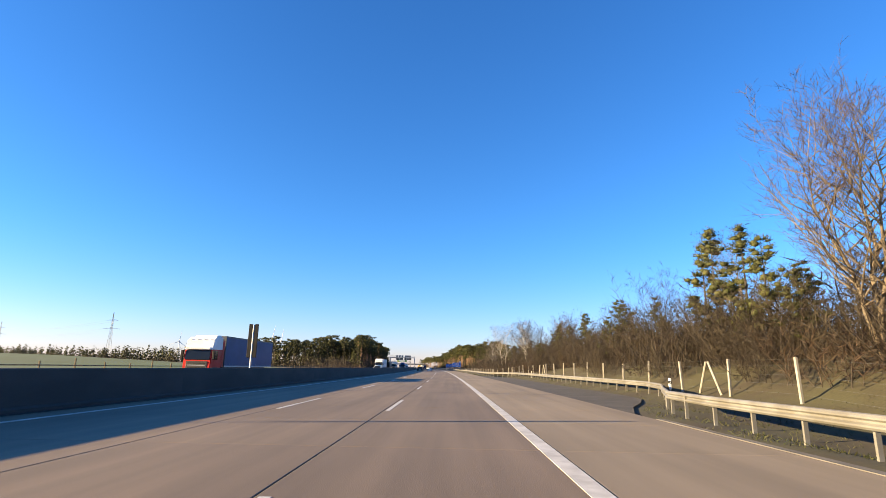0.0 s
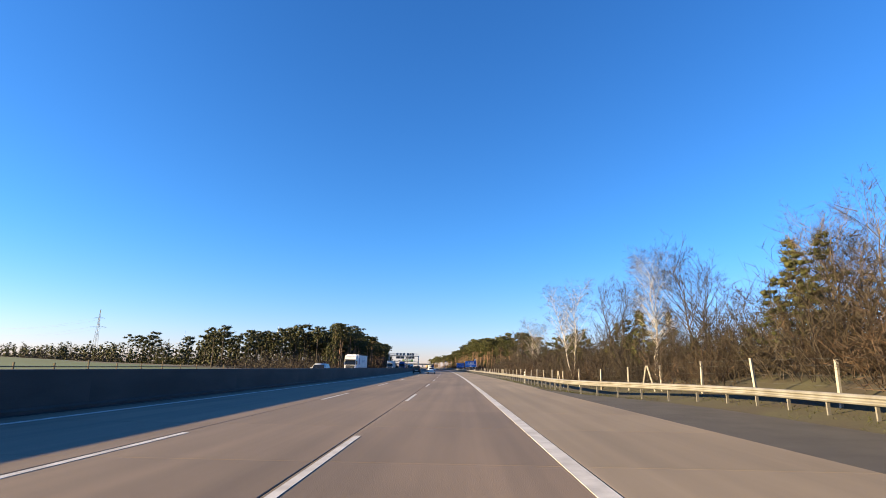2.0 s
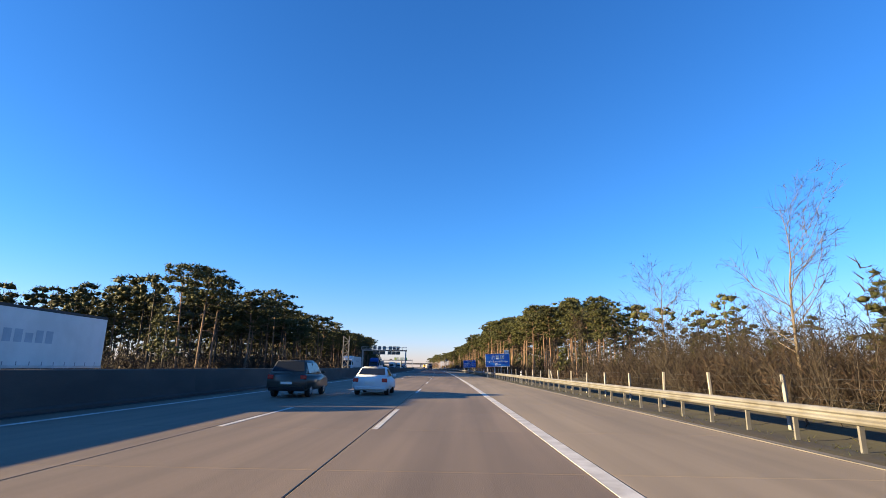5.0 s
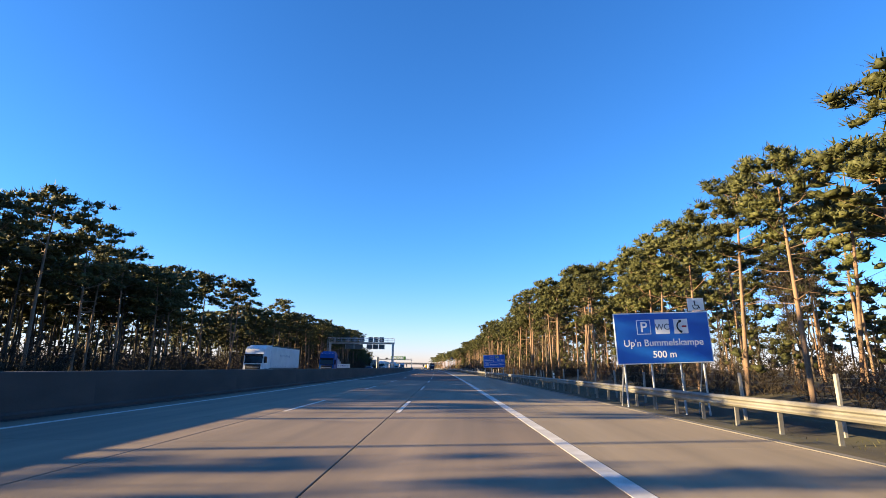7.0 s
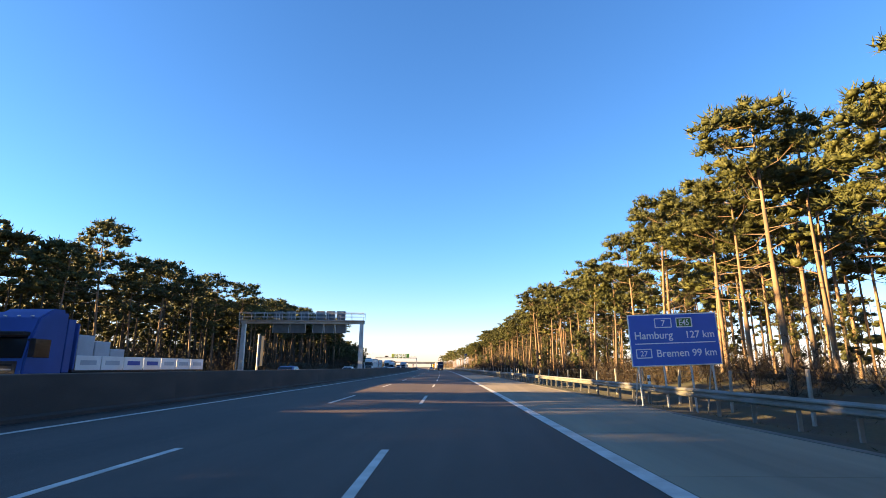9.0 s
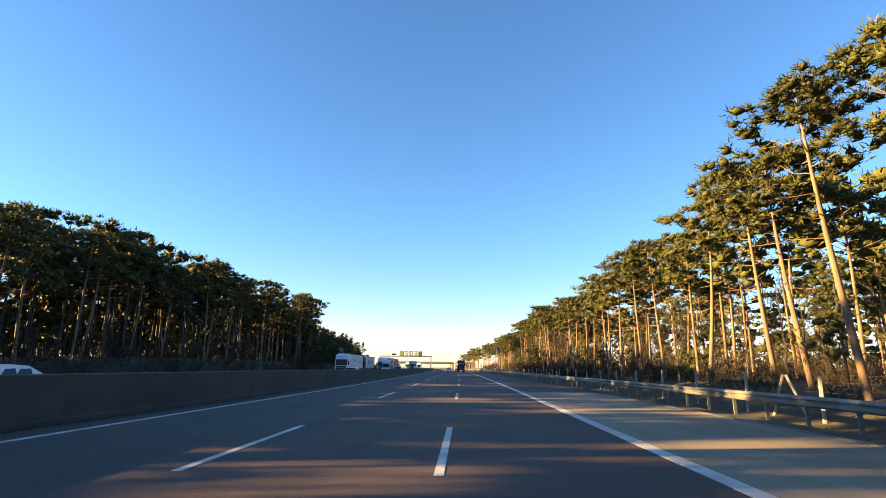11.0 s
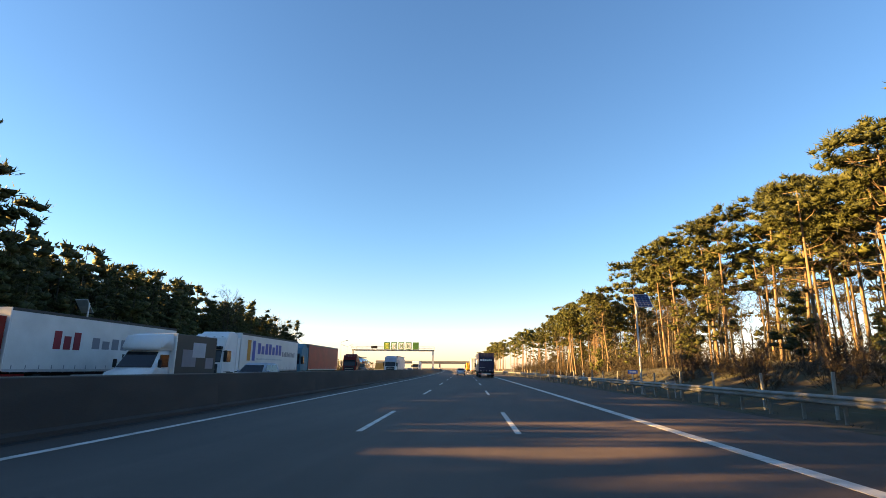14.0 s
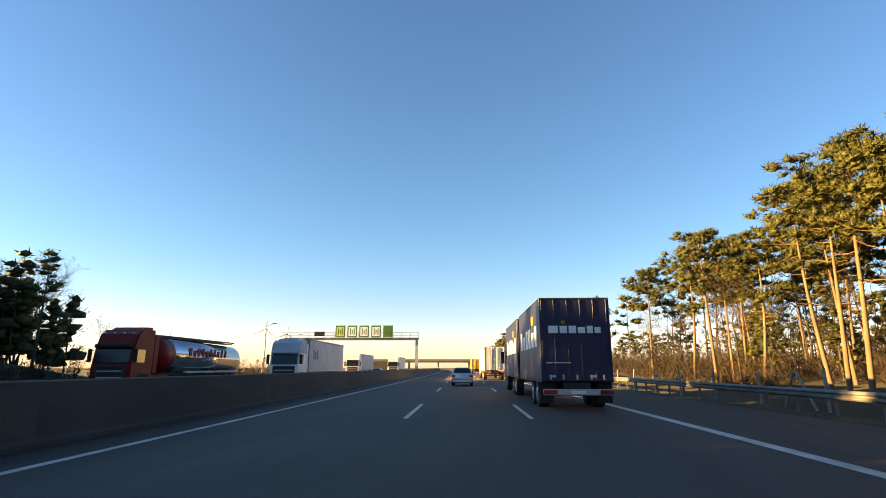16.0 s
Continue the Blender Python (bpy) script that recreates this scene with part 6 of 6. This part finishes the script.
def box_van(label, at):
    """A van with a roof spoiler and a tall dark load box, front at y = 0, facing -y."""
    t = thing("box_van", label, "van", "lorries on the motorway", at)
    body = part("cab", extrude_profile([(0.05, 0.35), (0.0, 0.75), (0.12, 1.12), (0.85, 1.32), (1.55, 2.22), (2.35, 2.30), (2.4, 0.38)], 0.99, (1.3, 2.3), 0.86, 0.07, 3), WHITE, t, smooth=True)
    part("windscreen", extrude_profile([(0.86, 1.36), (0.84, 1.39), (1.44, 2.12), (1.50, 2.12), (1.00, 1.36)], 0.88, (1.3, 2.3), 0.86, 0.01), WINDOW, body, "dark sloping windscreen")
    part("spoiler", extrude_profile([(1.30, 2.20), (1.22, 2.36), (1.50, 2.92), (2.40, 3.06), (2.44, 2.20)], 1.02, bevel=0.10, segments=3), WHITE, body, "rounded white roof pod", True)
    part("grille", slab(-0.5, 0.5, -0.02, 0.08, 0.62, 0.92, 0.03), FRAME, body)
    part("bumper", slab(-0.98, 0.98, -0.06, 0.3, 0.28, 0.56, 0.06), BLACK, body)
    part("number_plate", slab(-0.26, 0.26, -0.075, -0.06, 0.40, 0.51), PLATE, body)
    for s in (-1, 1):
        part("headlight", slab(s * 0.76 - 0.18, s * 0.76 + 0.18, -0.01, 0.25, 0.78, 1.02, 0.05), LAMP_GLASS, body)
        part("side_window", slab(min(s * 0.955, s * 0.985), max(s * 0.955, s * 0.985), 1.35, 2.1, 1.38, 1.98, 0.01), WINDOW, body)
        part("mirror", slab(s * 1.14 - 0.09, s * 1.14 + 0.09, 1.05, 1.15, 1.35, 1.75, 0.03), BLACK, body)
        wheel(t, s * 0.88, 0.95, 0.34, 0.24)
        wheel(t, s * 0.88, 5.2, 0.34, 0.36)
        part("side_skirt", slab(min(s * 0.98, s * 1.03), max(s * 0.98, s * 1.03), 2.5, 4.7, 0.42, 0.80, 0.02), FRAME, t)
    b = part("load_box", slab(-1.06, 1.06, 2.5, 6.9, 0.82, 3.08, 0.03), BLACK_TARP, t, "dark printed load box")
    part("front_frame", slab(-1.08, 1.08, 2.46, 2.54, 0.80, 3.10, 0.01), WHITE, b)
    for y0, y1, z0, z1, m in ((3.2, 4.6, 1.4, 2.3, MARK_GREY), (4.2, 5.6, 1.9, 2.7, GREY_TARP), (5.7, 6.6, 1.3, 1.9, MARK_GREY)):
        part("print", slab(1.061, 1.067, y0, y1, z0, z1), m, b)
    part("chassis", slab(-0.4, 0.4, 0.6, 6.8, 0.45, 0.80, 0.03), FRAME, t)
    return t


BLACK_TARP = mat("black tarpaulin", (0.020, 0.022, 0.022), 0.55, 0, 0.1, 0.8, 0.1, 20, 0.1)
box_van("white van with rounded roof pod and dark printed load box", (-17.3, 497.5, 0))

# ahead, on the near carriageway
car("silver estate car driving in the middle lane", (-2.15, 590.4, 0), SILVER, 180, "estate")
car("white saloon car driving in the middle lane", (-2.2, 199.0, 0), WHITE, 180, "saloon")
car("dark olive off-road car in the lane beside the barrier", (-5.6, 196.0, 0), GREY_CAR, 180, "suv")


def drawbar(at):
    """A lorry and trailer with navy swap bodies: its rear end at y = 0, heading +y."""
    t = thing("drawbar_lorry", "navy blue drawbar lorry with white-lettered tarpaulin bodies", "lorry", "lorries on the motorway", at)
    for i, y0 in enumerate((0.0, 8.7)):
        b = part("swap_body", slab(-1.275, 1.275, y0, y0 + 7.5, 0.98, 3.98, 0.025), NAVY_TARP, t, "navy tarpaulin body")
        for x in (-1.20, -0.74, -0.26, 0.22, 0.70, 1.18):
            part("door_rib", slab(x - 0.022, x + 0.022, y0 - 0.03, y0 + 0.01, 1.02, 3.94, 0.008), NAVY_TARP, b)
        for x in (-1.285, 1.215):
            part("corner_post", slab(x, x + 0.07, y0 - 0.02, y0 + 0.07, 0.96, 3.99, 0.01), NAVY_TARP, b)
        part("top_rail", slab(-1.285, 1.285, y0 - 0.02, y0 + 7.5, 3.96, 4.01, 0.01), FRAME, b)
        for s in (-1, 1):
            part("lower_rail", slab(min(s * 1.27, s * 1.29), max(s * 1.27, s * 1.29), y0, y0 + 7.5, 0.94, 1.06, 0.008), FRAME, b)
        bars(b, -1.277, y0 + 0.7, y0 + 6.8, 2.25, 3.05, SIGN_WHITE, 6)
        part("mark", slab(-1.285, -1.277, y0 + 1.9, y0 + 2.5, 3.15, 3.5), ORANGE, b, "orange lozenge")
        part("chassis", slab(-0.5, 0.5, y0 + 0.1, y0 + 8.6, 0.70, 0.97, 0.03), FRAME, t)
        for s in (-1, 1):
            for y in (y0 + 1.55, y0 + 2.85):
                wheel(t, s * 1.05, y, 0.48, 0.40)
                part("mudguard", slab(s * 1.05 - 0.22, s * 1.05 + 0.22, y - 0.5, y + 0.5, 0.93, 0.975, 0.02), FRAME, t)
    widths = (0.36, 0.27, 0.27, 0.27, 0.22, 0.22)
    x = -0.98
    rear = t.children[0]
    for i, w in enumerate(widths):
        part("lettering_bar", slab(x, x + w, -0.042, -0.031, 2.70, 2.97 - (0.05 if i in (3, 5) else 0), 0.004), SIGN_WHITE, rear, "white lettering bar")
        x += w + 0.06
    part("mark", slab(-0.50, -0.36, -0.042, -0.031, 3.04, 3.17, 0.02), ORANGE, rear, "small orange lozenge")
    for x0, x1 in ((-1.1, -0.86), (-0.83, -0.62), (-0.6, -0.2)):
        part("caption_bar", slab(x0, x1, -0.035, -0.03, 1.62, 1.66), GREY_TARP, rear)
    for x in (-1.0, 0.45):
        part("number_bar", slab(x, x + 0.24, -0.038, -0.031, 1.12, 1.21), GREY_TARP, rear)
    for x in (-0.95, -0.5, 0.0, 0.5, 0.95):
        part("latch", slab(x - 0.03, x + 0.03, -0.05, -0.028, 1.04, 1.22, 0.008), GREY_STEEL, rear)
    part("underride_bar", slab(-1.24, 1.24, -0.12, 0.0, 0.50, 0.72, 0.02), GREY_STEEL, t)
    for s in (-1, 1):
        part("tail_light", slab(s * 1.0 - 0.24, s * 1.0 + 0.24, -0.16, -0.11, 0.54, 0.69, 0.02), RED_LAMP, t)
        part("mud_flap", slab(s * 1.05 - 0.25, s * 1.05 + 0.25, 0.35, 0.38, 0.22, 0.95), RUBBER, t)
    part("number_plate", slab(-0.26, 0.26, -0.135, -0.12, 0.55, 0.67), PLATE, t)
    c = part("cab", extrude_profile([(16.3, 0.8), (16.3, 3.7), (17.6, 3.7), (18.3, 2.7), (18.5, 1.6), (18.5, 0.5), (17.6, 0.5)], 1.24, bevel=0.06), NAVY_TARP, t)
    for s in (-1, 1):
        wheel(t, s * 1.05, 17.1, 0.5, 0.34)
        part("mirror", slab(s * 1.42 - 0.12, s * 1.42 + 0.12, 17.9, 18.0, 1.75, 2.55, 0.04), BLACK, c)
    return t


drawbar((2.1, 561.6, 0))


def box_lorry(label, at, paint, length, tall):
    """A box trailer seen from behind, rear end at y = 0, heading +y."""
    t = thing("lorry", label, "lorry", "lorries on the motorway", at)
    b = part("trailer_body", slab(-1.27, 1.27, 0, length, 1.15, tall, 0.03), paint, t)
    for x in (-1.2, -0.02, 1.16):
        part("door_frame", slab(x, x + 0.05, -0.025, 0.01, 1.15, tall, 0.01), GREY_STEEL, b)
    for x in (-0.6, -0.3, 0.3, 0.6):
        bm = bmesh.new()
        rod(bm, (x, -0.04, 1.2), (x, -0.04, tall - 0.1), 0.018, sides=6)
        part("lock_rod", bm, GREY_STEEL, b)
    part("chassis", slab(-0.5, 0.5, 0.1, length, 0.75, 1.15, 0.03), FRAME, t)
    part("underride_bar", slab(-1.2, 1.2, 0.0, 0.1, 0.5, 0.64, 0.02), FRAME, t)
    for s in (-1, 1):
        part("tail_light", slab(s * 1.0 - 0.2, s * 1.0 + 0.2, -0.03, 0.03, 0.85, 1.0, 0.02), RED_LAMP, t)
        for y in (2.2, 3.5, 4.8):
            wheel(t, s * 1.05, y, 0.5, 0.4)
        wheel(t, s * 1.05, length + 1.4, 0.5, 0.34)
    part("cab", extrude_profile([(length + 0.3, 0.8), (length + 0.3, 3.6), (length + 1.6, 3.6), (length + 2.3, 2.6), (length + 2.5, 1.5), (length + 2.5, 0.5), (length + 1.6, 0.5)], 1.24, bevel=0.06), paint, t)
    return t


box_lorry("white box lorry driving ahead of the navy lorry", (1.75, 607.0, 0), WHITE_TARP, 13.5, 3.95)
box_lorry("yellow lorry in the far traffic", (2.0, 676.0, 0), YELLOW, 9.0, 3.6)
# ---------------------------------------------------------------- concrete slabs of the carriageway
lanes = ((BARRIER_X + 0.33, -3.86), (-3.84, -0.145), (-0.125, EDGE + 0.16), (EDGE + 0.18, SHOULDER))
for x0, x1 in lanes:
    w = x1 - x0
    v = [(0.012, 0.012, 0), (w - 0.012, 0.012, 0), (w - 0.012, 4.98, 0), (0.012, 4.98, 0)]
    v = [(0, 0, -0.03), (w, 0, -0.03), (w, 4.992, -0.03), (0, 4.992, -0.03), (0, 0, -0.006), (w, 0, -0.006), (w, 4.992, -0.006), (0, 4.992, -0.006)] + v
    f = [(0, 1, 5, 4), (1, 2, 6, 5), (2, 3, 7, 6), (3, 0, 4, 7), (4, 5, 9, 8), (5, 6, 10, 9), (6, 7, 11, 10), (7, 4, 8, 11), (8, 9, 10, 11)]
    data = None
    for i in range(64 if x0 < EDGE else 86):  # the shoulder keeps its slabs further than the lanes
        y = -25 + 5 * i
        if data is None:
            o = link("concrete_slab", v, f, CONCRETE if x0 < EDGE else SHOULDER_CONCRETE, road)
            data = o.data
        else:
            o = new("concrete_slab", data)
            o.parent = road
        o.location = (x0, y, 0)

# ---------------------------------------------------------------- the straight plan laid along the bend
def rigid(ob, y):
    ob.matrix_basis = bend(y) @ ob.matrix_basis


def along_bend(ob):
    """One mesh in plan coordinates: short ones turn as a whole, long ones bend."""
    me = ob.data
    n = len(me.vertices)
    co = np.empty(n * 3)
    me.vertices.foreach_get("co", co)
    co = co.reshape(n, 3)
    lo, hi = co[:, 1].min(), co[:, 1].max()
    if hi - lo < 14 or me.users > 1:
        rigid(ob, ob.location.y + (lo + hi) / 2)
        return
    a = (co[:, 1] + ob.location.y) / CURVE
    r = CURVE + co[:, 0] + ob.location.x
    co = np.column_stack((-CURVE + r * np.cos(a), r * np.sin(a), co[:, 2] + ob.location.z))
    me.vertices.foreach_set("co", co.ravel())
    ob.location = (0, 0, 0)
    me.update()


stays = {sun, cam, cable, *far_pylons, far_line, far_bare}
for top in [o for o in scene.objects if o.parent is None and o not in stays]:
    if top in turbines:
        rigid(top, 545)
    elif top.location.length < 1e-6:
        for o in ([top] if top.type == "MESH" else []) + [c for c in top.children_recursive]:
            if o.parent is None or o.parent.parent is None:
                along_bend(o)
    else:
        rigid(top, top.location.y)
